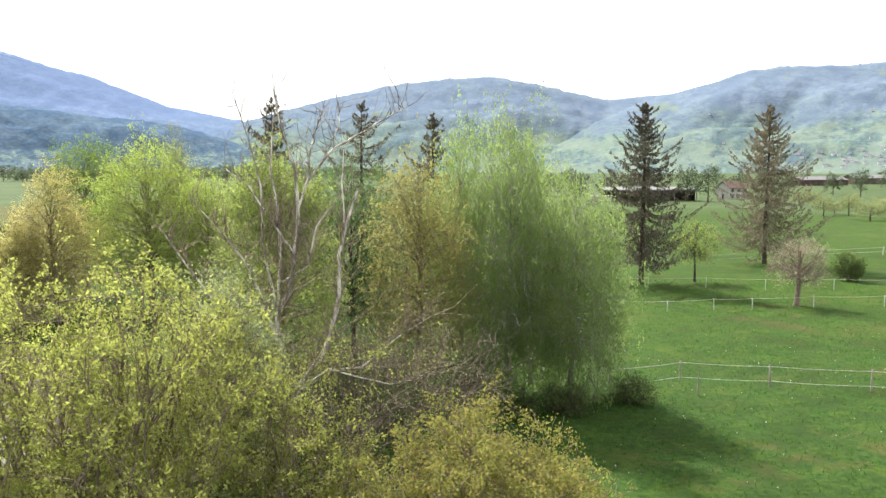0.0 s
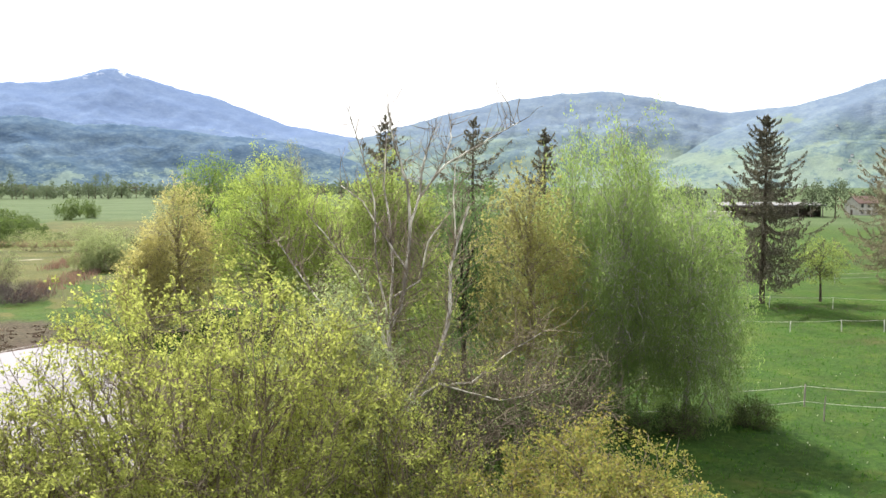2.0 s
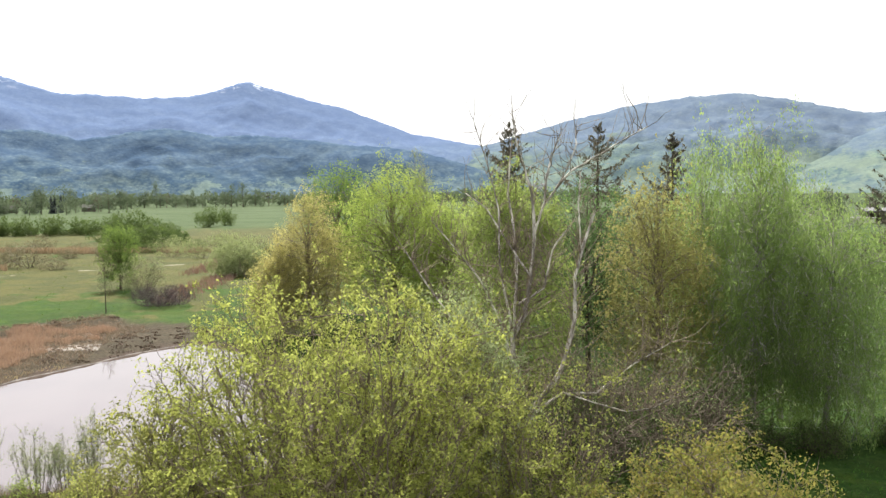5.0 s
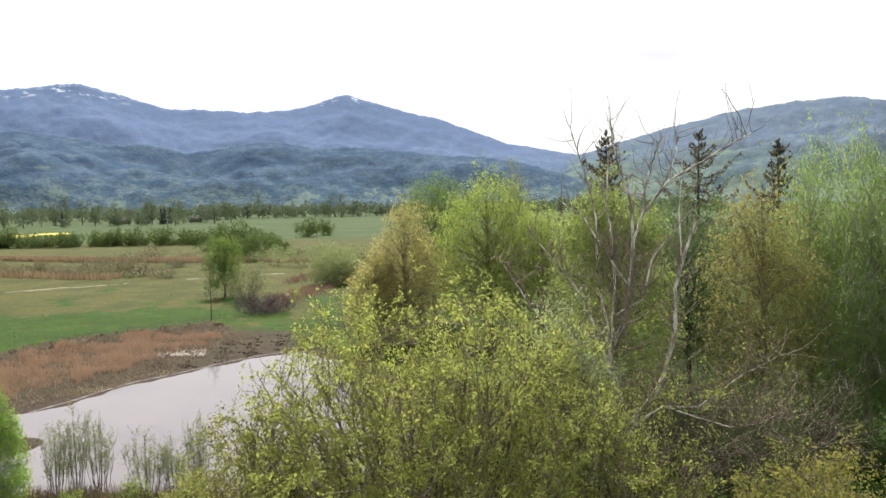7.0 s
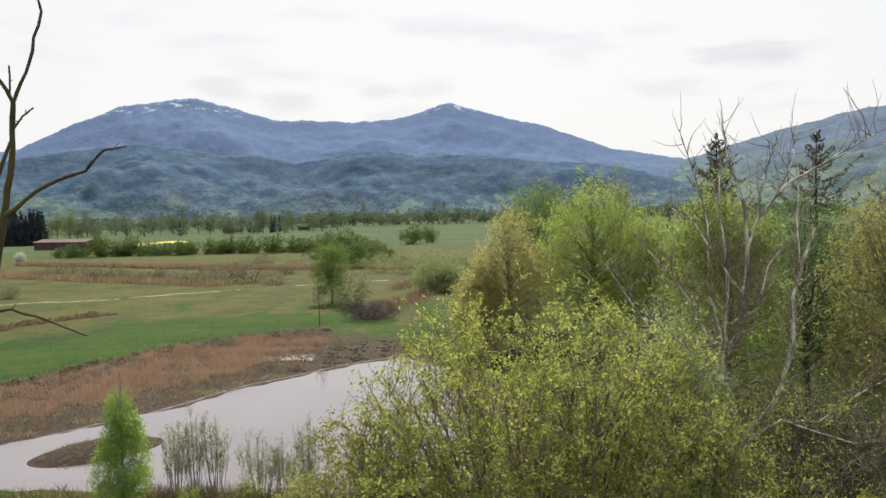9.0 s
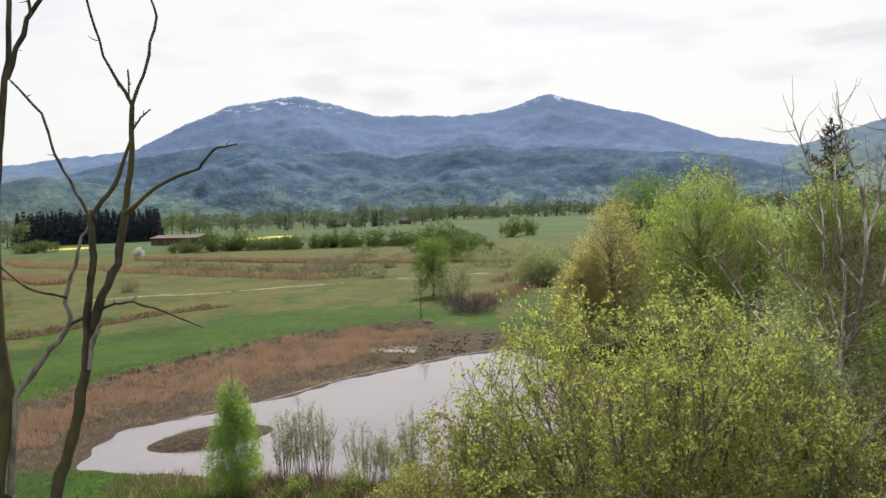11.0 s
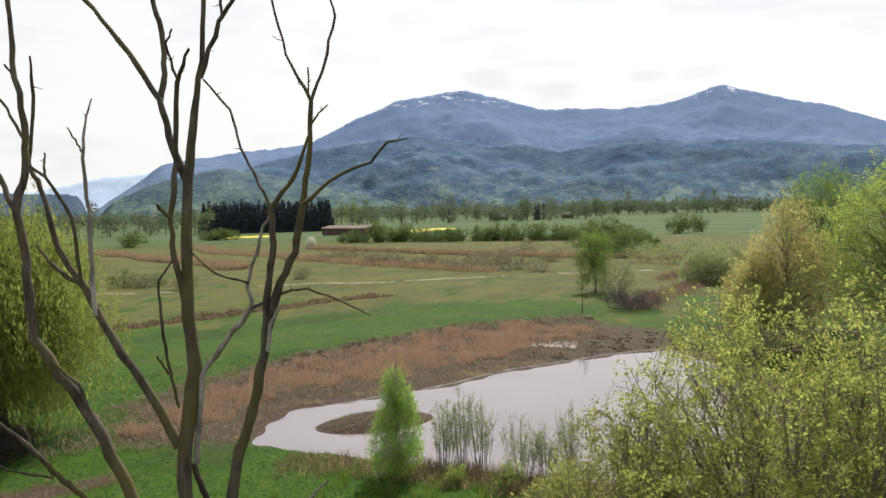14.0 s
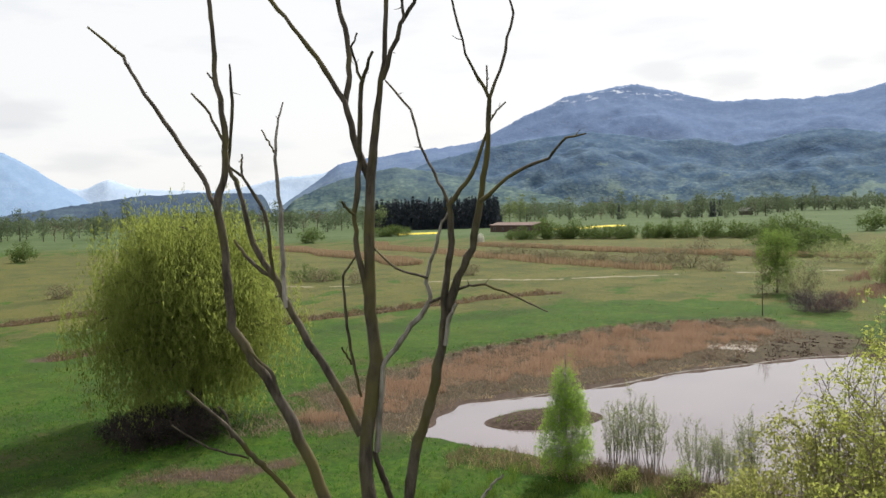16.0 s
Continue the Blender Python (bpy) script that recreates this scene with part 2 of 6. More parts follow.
M_GRASS = leaf_material("grass_blades", (0.022, 0.075, 0.012), (0.075, 0.155, 0.024), 0.4)
M_TWIG = bark_material("dry_twigs", (0.055, 0.045, 0.033), (0.19, 0.155, 0.112), 4)
M_ROD = bark_material("grey_brown_rods", (0.07, 0.058, 0.046), (0.17, 0.145, 0.11), 4)
# near black: the willow's shade is put into the bramble colour
M_BRAMBLE = bark_material("shade_dark_bramble", (0.018, 0.014, 0.012), (0.05, 0.04, 0.034), 4)
M_PURPLE = bark_material("purple_brown_twigs", (0.06, 0.042, 0.05), (0.13, 0.10, 0.105), 4)
M_MAPLEBARK = bark_material("grey_brown_maple_bark", (0.10, 0.08, 0.058), (0.29, 0.236, 0.178), 8)
M_BARK = bark_material("brown_bark", (0.035, 0.028, 0.02), (0.11, 0.09, 0.068))
M_DEAD = bark_material("weathered_dead_wood", (0.035, 0.028, 0.022), (0.12, 0.10, 0.08), 9, (0.10, 0.085, 0.03))
M_PALE = bark_material("bleached_wood", (0.13, 0.115, 0.10), (0.34, 0.31, 0.28), 9)
M_GREYBARK = bark_material("pale_grey_bark", (0.185, 0.165, 0.145), (0.68, 0.64, 0.585), 3.2, None, (0.44, 0.60))
M_WHITEBARK = bark_material("white_birch_bark", (0.10, 0.09, 0.08), (0.55, 0.52, 0.48), 5)


# ---- mesh helpers ----
def mesh_object(name, verts, quads, mat, parent=None, smooth=False, label=""):
    me = bpy.data.meshes.new(name)
    verts = np.asarray(verts, np.float32).reshape(-1, 3)
    quads = np.asarray(quads, np.int32).reshape(-1, 4)
    me.vertices.add(len(verts))
    me.vertices.foreach_set("co", verts.ravel())
    me.loops.add(quads.size)
    me.loops.foreach_set("vertex_index", quads.ravel())
    me.polygons.add(len(quads))
    me.polygons.foreach_set("loop_start", np.arange(0, quads.size, 4, dtype=np.int32))
    me.polygons.foreach_set("use_smooth", np.full(len(quads), smooth, bool))
    me.update(calc_edges=True)
    me.materials.append(mat)
    ob = new(name, me)
    if parent:
        ob.parent = parent
    if label:
        tagged(ob, label)
    return ob


def part(name, bm, mat, parent, label="", smooth=False):
    me = bpy.data.meshes.new(name)
    bm.normal_update()
    bm.to_mesh(me)
    bm.free()
    if smooth:
        me.polygons.foreach_set("use_smooth", np.ones(len(me.polygons), bool))
    me.materials.append(mat)
    ob = new(name, me)
    ob.parent = parent
    if label:
        tagged(ob, label)
    return ob


def box(bm, x0, y0, z0, x1, y1, z1, bevel=0.0):
    g = bmesh.ops.create_cube(bm, size=1.0)["verts"]
    bmesh.ops.scale(bm, vec=(x1 - x0, y1 - y0, z1 - z0), verts=g)
    bmesh.ops.translate(bm, vec=((x0 + x1) / 2, (y0 + y1) / 2, (z0 + z1) / 2), verts=g)
    if bevel:
        es = list({e for v in g for e in v.link_edges})
        bmesh.ops.bevel(bm, geom=es, offset=bevel, segments=1, affect="EDGES")
    return bm


def empty(name, x, y, z=0.0, turn=0.0, label="", category="", group=""):
    ob = new(name)
    ob.empty_display_size = 0.2
    ob.matrix_basis = pose(x, y, z, 0, 0, turn)
    return tagged(ob, label, category, group)


class Wood:
    """Tapered tubes gathered into one mesh."""

    def __init__(self):
        self.v, self.q, self.n = [], [], 0

    def tube(self, pts, radii, sides=5):
        pts = np.asarray(pts, float)
        radii = np.asarray(radii, float)
        k = len(pts)
        d = np.gradient(pts, axis=0)
        d /= np.linalg.norm(d, axis=1)[:, None] + 1e-9
        ref = np.array([0.31, 0.95, 0.05]) if abs(d[0][2]) > 0.5 else np.array([0.05, 0.1, 1.0])
        a = np.cross(d, ref)
        a /= np.linalg.norm(a, axis=1)[:, None] + 1e-9
        b = np.cross(d, a)
        ang = np.arange(sides) * 2 * np.pi / sides
        ring = a[:, None, :] * np.cos(ang)[None, :, None] + b[:, None, :] * np.sin(ang)[None, :, None]
        v = pts[:, None, :] + ring * radii[:, None, None]
        i = np.arange(k - 1)[:, None] * sides
        j = np.arange(sides)[None, :]
        j2 = (j + 1) % sides
        q = np.stack([i + j, i + j2, i + sides + j2, i + sides + j], -1).reshape(-1, 4) + self.n
        self.v.append(v.reshape(-1, 3))
        self.q.append(q)
        self.n += k * sides

    def make(self, name, mat, parent, label=""):
        if self.v:
            return mesh_object(name, np.concatenate(self.v), np.concatenate(self.q), mat, parent, True, label)


def curve_points(pts, steps=4):
    """A smooth line through a few points (Catmull-Rom); columns beyond the third are carried along."""
    p = np.asarray(pts, float)
    p = np.concatenate([[2 * p[0] - p[1]], p, [2 * p[-1] - p[-2]]])
    out = []
    for i in range(1, len(p) - 2):
        for s in np.arange(steps) / steps:
            a, b, c, d = p[i - 1], p[i], p[i + 1], p[i + 2]
            out.append(0.5 * (2 * b + (c - a) * s + (2 * a - 5 * b + 4 * c - d) * s * s + (3 * b - a - 3 * c + d) * s ** 3))
    out.append(p[-2])
    return np.array(out)


def straight_points(pts, steps=4):
    """The same points joined straight."""
    p = np.asarray(pts, float)
    u = np.arange((len(p) - 1) * steps + 1) / steps
    return np.stack([np.interp(u, np.arange(len(p)), p[:, k]) for k in range(p.shape[1])], 1)


def leaf_mesh(name, centres, size, mat, parent, rng, aspect=0.55, hang=0.0, spread=0.35, label="", facing=None):
    """One small folded four-cornered leaf at each centre, turned at random; hang pulls the tips down, facing turns the blades to the light."""
    c = np.asarray(centres, float)
    n = len(c)
    d = rng.normal(size=(n, 3))
    d[:, 2] -= hang * 2.2
    d /= np.linalg.norm(d, axis=1)[:, None]
    lean = rng.normal(size=(n, 3))
    if facing is not None:
        lean = np.cross(d, lean * 1.5 + facing)
    s = np.cross(d, lean) if facing is None else lean
    s /= np.linalg.norm(s, axis=1)[:, None] + 1e-9
    up = np.cross(d, s)
    ln = size * (1 + spread * rng.normal(size=(n, 1)).clip(-1.5, 2))
    w = ln * aspect * 0.5
    base, tip = c - d * ln * 0.5, c + d * ln * 0.5
    mid = c - d * ln * 0.05 + up * ln * 0.12
    v = np.stack([base, mid - s * w, tip, mid + s * w], 1).reshape(-1, 3)
    q = np.arange(4 * n).reshape(n, 4)
    return mesh_object(name, v, q, mat, parent, False, label)


def unit(v):
    return v / (np.linalg.norm(v) + 1e-9)


def bough(rng, start, way, length, lift=0.0, wiggle=0.12, count=5):
    """A bent line of points from start; lift bends it up (plus) or down (minus)."""
    pts = [np.asarray(start, float)]
    d = unit(np.asarray(way, float))
    for i in range(count):
        d = unit(d + np.array([0, 0, lift / count]) + rng.normal(size=3) * wiggle)
        pts.append(pts[-1] + d * length / count)
    return np.array(pts)


def curves(a, b, k, sag, rng, wiggle):
    """Many bent lines from points a to points b, k points each; sag lifts the middle."""
    w = np.linspace(0, 1, k)[None, :, None]
    n = len(a)
    span = np.linalg.norm(b - a, axis=1)[:, None, None]
    line = a[:, None, :] * (1 - w) + b[:, None, :] * w
    line[:, :, 2] += (np.sin(np.pi * w) * span * sag)[:, :, 0]
    bend = rng.normal(size=(n, 1, 3)) * span * wiggle
    line += bend * np.sin(np.pi * w)
    line[:, 1:-1] += rng.normal(size=(n, k - 2, 3)) * span * wiggle * 0.3
    return line


def many_tubes(lines, radii, sides):
    """Tapered tubes along many lines at once: vertices and quads."""
    n, k = lines.shape[:2]
    d = np.gradient(lines, axis=1)
    d /= np.linalg.norm(d, axis=2)[:, :, None] + 1e-9
    ref = np.where(np.abs(d[:, :1, 2:3]) > 0.7, np.array([[[1.0, 0.2, 0.0]]]), np.array([[[0.1, 0.05, 1.0]]]))
    a = np.cross(d, ref)
    a /= np.linalg.norm(a, axis=2)[:, :, None] + 1e-9
    c = np.cross(d, a)
    ang = np.arange(sides) * 2 * np.pi / sides
    v = lines[:, :, None, :] + (a[:, :, None, :] * np.cos(ang)[None, None, :, None] + c[:, :, None, :] * np.sin(ang)[None, None, :, None]) * radii[:, :, None, None]
    i = (np.arange(n) * k * sides)[:, None, None] + (np.arange(k - 1) * sides)[None, :, None]
    j = np.arange(sides)[None, None, :]
    j2 = (j + 1) % sides
    q = np.stack([i + j, i + j2, i + sides + j2, i + sides + j], -1).reshape(-1, 4)
    return v.reshape(-1, 3), q


def crowned(name, x, y, height, radius, rng, leaf_mat, bark_mat, trunk=0.15, base=0.2, belly=0.45, fork=(0.15, 0.7), limbs=16, subs=7, twigs=6, leaf=0.1, per=20,
            clump=0.22, drop=0.0, lump=0.16, lean=(0, 0), stems=1, limb_parts=False, twig_wood=True, bare=0.0, cone=0.0, open_low=0.0, hang=0.0, aspect=0.55, fine=0.006, label="",
            category="tree", group="", trunk_top=0.9, z=0.0, hollow=0.35, upright=0.12, wood_too=True, tufts=0, strands=0, depth=(0.55, 0.9), shoot=0.04, fuzz=None, thin_subs=0.3):
    """A tree or bush: trunk or stems, limbs reaching into a rounded uneven outline, side boughs, twigs, and clumps of leaves at their ends.
    tufts gathers the leaves in that many small bunches on each twig, strands in that many hanging threads."""
    tree = empty(name, x, y, z, 0, label, category, group)
    z0, zc = height * base, height * (base + (1 - base) * belly)
    half_up, half_down = height - zc, zc - z0
    tip = np.array([lean[0], lean[1], 0.0])

    def fit_in(p, most):
        """Pulls points back inside the crown's outline."""
        u = np.column_stack([(p[:, 0] - tip[0] * p[:, 2] / height) / radius, (p[:, 1] - tip[1] * p[:, 2] / height) / radius,
                             np.where(p[:, 2] > zc, (p[:, 2] - zc) / half_up, (p[:, 2] - zc) / half_down)])
        r = np.linalg.norm(u, axis=1) + 1e-9
        ang = np.arctan2(u[:, 1], u[:, 0])
        lim = most * (1 + lump * (np.sin(2.3 * ang + 4 * u[:, 2] + x) + np.sin(5.1 * ang - 7 * u[:, 2] + y)) * 0.5)
        lim = lim * (1 - cone * np.clip(u[:, 2], 0, 1) * np.hypot(u[:, 0], u[:, 1]) / r)
        s = np.minimum(1, lim / r)[:, None]
        u = u * s
        out = np.column_stack([u[:, 0] * radius, u[:, 1] * radius, zc + np.where(u[:, 2] > 0, u[:, 2] * half_up, u[:, 2] * half_down)])
        out[:, :2] += tip[None, :2] * out[:, 2:3] / height
        return out

    t = np.linspace(0, 1, 9)
    if stems == 1:
        line = np.column_stack([tip[0] * t + 0.02 * radius * np.sin(5 * t + x), tip[1] * t + 0.02 * radius * np.sin(4 * t + y), height * trunk_top * t])
        rr = trunk * (1 - t) ** 0.8 + 0.01
        rr[0] *= 1.3
        w = Wood()
        w.tube(line, rr, 9)
        w.make("trunk", bark_mat, tree)
    k = np.arange(limbs)
    cz = 1 - 1.75 * (k + 0.5) / limbs
    turn = k * 2.39996 + rng.uniform(-0.35, 0.35, limbs)
    flat = np.sqrt(np.maximum(0, 1 - cz * cz))
    deep = rng.uniform(*depth, limbs)
    ends = np.column_stack([np.cos(turn) * flat * radius * deep, np.sin(turn) * flat * radius * deep, zc + np.where(cz > 0, cz * half_up, cz * half_down) * deep])
    ends[:, :2] += tip[None, :2] * ends[:, 2:3] / height
    if stems == 1:
        f = np.clip(fork[0] + (fork[1] - fork[0]) * (ends[:, 2] / height) ** 1.1 * rng.uniform(0.85, 1.1, limbs), fork[0], 0.86)
        roots = np.column_stack([np.interp(f * height / (height * trunk_top), t, line[:, c]) for c in range(2)] + [f * height])
    else:
        roots = np.column_stack([np.cos(turn) * 0.10 * radius, np.sin(turn) * 0.10 * radius, np.full(limbs, -0.05)])
    limb_lines = curves(roots, ends, 8, upright if stems == 1 else -0.02, rng, 0.06)
    if stems > 1:
        w = np.linspace(0, 1, 8)[None, :, None] ** 1.5
        limb_lines[:, :, :2] = (roots[:, None, :] * (1 - w) + ends[:, None, :] * w)[:, :, :2] + rng.normal(size=(limbs, 8, 2)) * 0.02 * radius
        r0 = trunk * rng.uniform(0.6, 1.0, limbs)
    else:
        r0 = trunk * 0.42 * (1.05 - f) + fine * 1.5
    limb_r = r0[:, None] * np.linspace(1, 0.22, 8)[None, :] + fine * 0.6
    wood_v, wood_q, count = [], [], 0

    def add(v, q):
        """Gathers wood into one mesh."""
        nonlocal count
        wood_v.append(v)
        wood_q.append(q + count)
        count += len(v)
    if limb_parts:
        for m in range(limbs):
            w = Wood()
            w.tube(limb_lines[m], limb_r[m], 7)
            w.make("stem" if stems > 1 else "limb", bark_mat, tree)
    else:
        add(*many_tubes(limb_lines, limb_r, 5))
    who = np.repeat(np.arange(limbs), subs)
    q = rng.uniform(0.35, 1.0, len(who)) * 7
    lo = np.minimum(q.astype(int), 6)
    start = limb_lines[who, lo] * (1 - (q - lo))[:, None] + limb_lines[who, lo + 1] * (q - lo)[:, None]
    goal = start * 0.35 + ends[who] * 0.65 + rng.normal(size=(len(who), 3)) * np.array([radius, radius, 0.5 * (half_up + half_down)]) * 0.34
    goal = fit_in(goal, 0.97)
    sub_lines = curves(start, goal, 6, 0.08, rng, 0.09)
    add(*many_tubes(sub_lines, (thin_subs * limb_r[who, lo])[:, None] * np.linspace(1, 0.25, 6)[None, :] + fine * 0.7, 4))
    who = np.repeat(np.arange(len(sub_lines)), twigs)
    q = rng.uniform(0.3, 1.0, len(who)) * 5
    lo = np.minimum(q.astype(int), 4)
    start = sub_lines[who, lo] * (1 - (q - lo))[:, None] + sub_lines[who, lo + 1] * (q - lo)[:, None]
    goal = fit_in(start + (sub_lines[who, 5] - sub_lines[who, 0]) * 0.25 + rng.normal(size=(len(who), 3)) * radius * 0.15 + np.array([0, 0, shoot * radius]), 1.03)
    twig_lines = curves(start, goal, 4, 0.05, rng, 0.1)
    if twig_wood:
        add(*many_tubes(twig_lines, np.full((len(who), 1), fine) * np.linspace(1, 0.5, 4)[None, :], 3))
    if wood_too:
        tagged(mesh_object("branchwork", np.concatenate(wood_v), np.concatenate(wood_q), bark_mat, tree, True), kind="stuff")
    if per:
        keep = rng.random(len(goal)) >= bare + open_low * np.clip((zc - goal[:, 2]) / half_down, 0, 1)
        centre = goal[keep]
        if tufts or strands:
            many = tufts or strands
            back = np.repeat(start[keep], many, 0)
            along = rng.random((len(back), 1)) * hollow
            centre = np.repeat(centre, many, 0) * (1 - along) + back * along + rng.normal(size=back.shape) * clump * (0.5 if tufts else 1.0)
            n = rng.poisson(per / many * rng.uniform(0.4, 1.6, len(centre)))
            spots = np.repeat(centre, n, 0)
            if tufts:
                spots = spots + rng.normal(size=spots.shape) * leaf * 1.1
            else:
                far = np.repeat(drop * rng.uniform(0.4, 1.3, len(centre)), n) * rng.random(len(spots))
                sway = np.repeat(rng.normal(size=(len(centre), 2)) * 0.10, n, 0) * far[:, None]
                spots = spots + np.column_stack([sway, -far]) + rng.normal(size=spots.shape) * (fuzz or leaf * 0.45)
        else:
            n = rng.poisson(per, len(centre))
            spots = np.repeat(centre, n, 0)
            back = np.repeat(start[keep], n, 0)
            along = rng.random((len(spots), 1)) * hollow
            spots = spots * (1 - along) + back * along
            off = rng.normal(size=spots.shape) * clump
            if drop:
                off[:, 2] -= rng.random(len(off)) ** 1.2 * drop
            spots = spots + off
        spots[:, 2] = np.maximum(spots[:, 2], 0.05)
        outward = (spots - np.array([tip[0] * 0.5, tip[1] * 0.5, zc])) / np.array([radius, radius, 0.5 * (half_up + half_down)])
        outward = 0.8 * outward / (np.linalg.norm(outward, axis=1)[:, None] + 0.3) + np.array([0, 0, 0.6])
        tagged(leaf_mesh("crown", spots, leaf, leaf_mat, tree, rng, hang=hang, aspect=aspect, facing=outward), kind="stuff")
    return tree


def spruce(name, x, y, height, radius, rng, mat, bare_to=0.12, whorls=26, arms=6, tuft=0.34, thick=60, label="", group="", thin=0.0, trunk=0.28, category="tree", droop=0.5, wood_too=True):
    """A conifer: straight stem, whorls of arms that rise towards the top, sag lower down and turn up at the ends, needles close to the arms."""
    tree = empty(name, x, y, 0, rng.uniform(0, 360), label, category, group)
    stem, wood, spots = Wood(), Wood(), []
    t = np.linspace(0, 1, 8)
    stem.tube(np.stack([0.05 * np.sin(6 * t), 0.05 * np.cos(5 * t), height * t], 1), trunk * (1 - t) ** 0.8 + 0.015, 8)
    for i in range(whorls):
        f = bare_to + (0.985 - bare_to) * (i / (whorls - 1)) ** 0.95
        g = (f - bare_to) / (1 - bare_to)
        reach0 = radius * min(1.0, (1.0 - g) ** 0.85 + 0.02) * min(1.0, 0.72 + 1.2 * g)
        for j in range(arms):
            if rng.random() < thin:
                continue
            turn = 2 * math.pi * (j + rng.random() * 0.9) / arms + i
            reach = max(0.25, reach0 * rng.uniform(0.5, 1.15))
            w = np.linspace(0, 1, 7)
            slope = -0.24 + 0.56 * g + rng.normal() * 0.14
            level = height * (f + rng.uniform(-0.45, 0.45) / whorls)
            sag = reach * (slope * w - 0.22 * np.sin(math.pi * w) * (1 - g) + 0.24 * w ** 3)
            line = np.stack([math.cos(turn) * reach * w, math.sin(turn) * reach * w, level + sag], 1)
            line += rng.normal(size=line.shape) * 0.02 * reach * w[:, None]
            if wood_too:
                wood.tube(line, np.linspace(0.035 * (1.1 - g) + 0.008, 0.007, 7), 4)
            k = int(thick * (0.15 + reach / radius))
            u = (0.12 + 0.88 * rng.random(k)) * 6
            at = np.stack([np.interp(u, range(7), line[:, c]) for c in range(3)], 1)
            side = np.array([-math.sin(turn), math.cos(turn), 0])
            at += side[None, :] * (rng.normal(size=(k, 1)) * 0.06 * reach * np.sin(math.pi * np.clip(u / 6, 0.1, 0.95))[:, None])
            at[:, 2] -= np.abs(rng.normal(size=k)) * tuft * droop * 1.5 * (1.2 - g)
            spots.append(at)
    stem.make("trunk", M_BARK, tree)
    if wood_too:
        tagged(wood.make("branchwork", M_BARK, tree), kind="stuff")
    tagged(leaf_mesh("needle_mass", np.concatenate(spots), tuft, mat, tree, rng, aspect=0.28, hang=0.45), kind="stuff")
    return tree


# ---- ground ----
def smooth(x, a, b):
    t = np.clip((x - a) / (b - a), 0, 1)
    return t * t * (3 - 2 * t)


POND = np.array([(-38.7, 22.8), (-41.8, 25.5), (-43.9, 28.3), (-42.4, 33.0), (-41.4, 39.4), (-41.7, 45.0), (-40.7, 50.0), (-39.6, 56.0), (-37.6, 60.5),
                 (-31.0, 57.0), (-24.0, 50.0), (-19.0, 42.0), (-16.5, 35.5), (-18.5, 31.0), (-23.0, 29.4), (-28.0, 27.0), (-32.3, 25.4), (-35.4, 24.0)])
WATER = -0.06


def polygon_distance(x, y, poly):
    """Distance to the outline, negative inside."""
    best, inside = np.full(x.shape, 1e9), np.zeros(x.shape, bool)
    for (ax, ay), (bx, by) in zip(poly, np.roll(poly, -1, 0)):
        ex, ey = bx - ax, by - ay
        t = np.clip(((x - ax) * ex + (y - ay) * ey) / (ex * ex + ey * ey), 0, 1)
        best = np.minimum(best, np.hypot(x - ax - t * ex, y - ay - t * ey))
        cross = ((ay > y) != (by > y)) & (x < ex * (y - ay) / (ey + 1e-12) + ax)
        inside ^= cross
    return np.where(inside, -best, best)


def line_distance(x, y, pts):
    best = np.full(x.shape, 1e9)
    for (ax, ay), (bx, by) in zip(pts[:-1], pts[1:]):
        ex, ey = bx - ax, by - ay
        t = np.clip(((x - ax) * ex + (y - ay) * ey) / (ex * ex + ey * ey), 0, 1)
        best = np.minimum(best, np.hypot(x - ax - t * ex, y - ay - t * ey))
    return best


def wave(x, y, s, seed=0.0):
    """Cheap smooth unevenness of about wavelength s."""
    k = 2 * math.pi / s
    return (np.sin(k * (x + 0.6 * y) + seed) + np.sin(k * 1.37 * (y - 0.4 * x) + 2.1 * seed + 1) + np.sin(k * 2.13 * (0.8 * x + y) + 3.3 * seed + 2) * 0.6) / 2.6


DITCHES = [[(-80, 10), (-86, 26), (-88, 36.5), (-91, 62), (-90, 74)], [(-107, -6), (-109, 9), (-113.5, 22), (-119, 30)]]
DRY_BANDS = [([(-265, 141), (-238, 126), (-170, 118), (-128, 112), (-108, 112)], 6), ([(-262, 104), (-193, 97), (-160, 92)], 6),
             ([(-215, 150), (-153, 148), (-115, 150), (-95, 156)], 4), ([(-140, 20), (-150, 45), (-165, 62)], 5), ([(-100, 40), (-104, 60), (-98, 84)], 3)]
REED_EDGE = [(-44.0, 15.0), (-50.0, 22.0), (-55.0, 33.0), (-57.0, 44.0), (-58.0, 58.0), (-53.0, 68.0)]


def pond_distance(x, y):
    return polygon_distance(x + 0.35 * wave(x, y, 5.0, 1.0), y + 0.35 * wave(x, y, 4.3, 2.0), POND)


def island(x, y):
    ux, uy = x + 37.7, y - 29.9
    a, b = 0.33 * ux + 0.944 * uy, 0.944 * ux - 0.33 * uy
    return (a / 3.4) ** 2 + (b / 2.1) ** 2


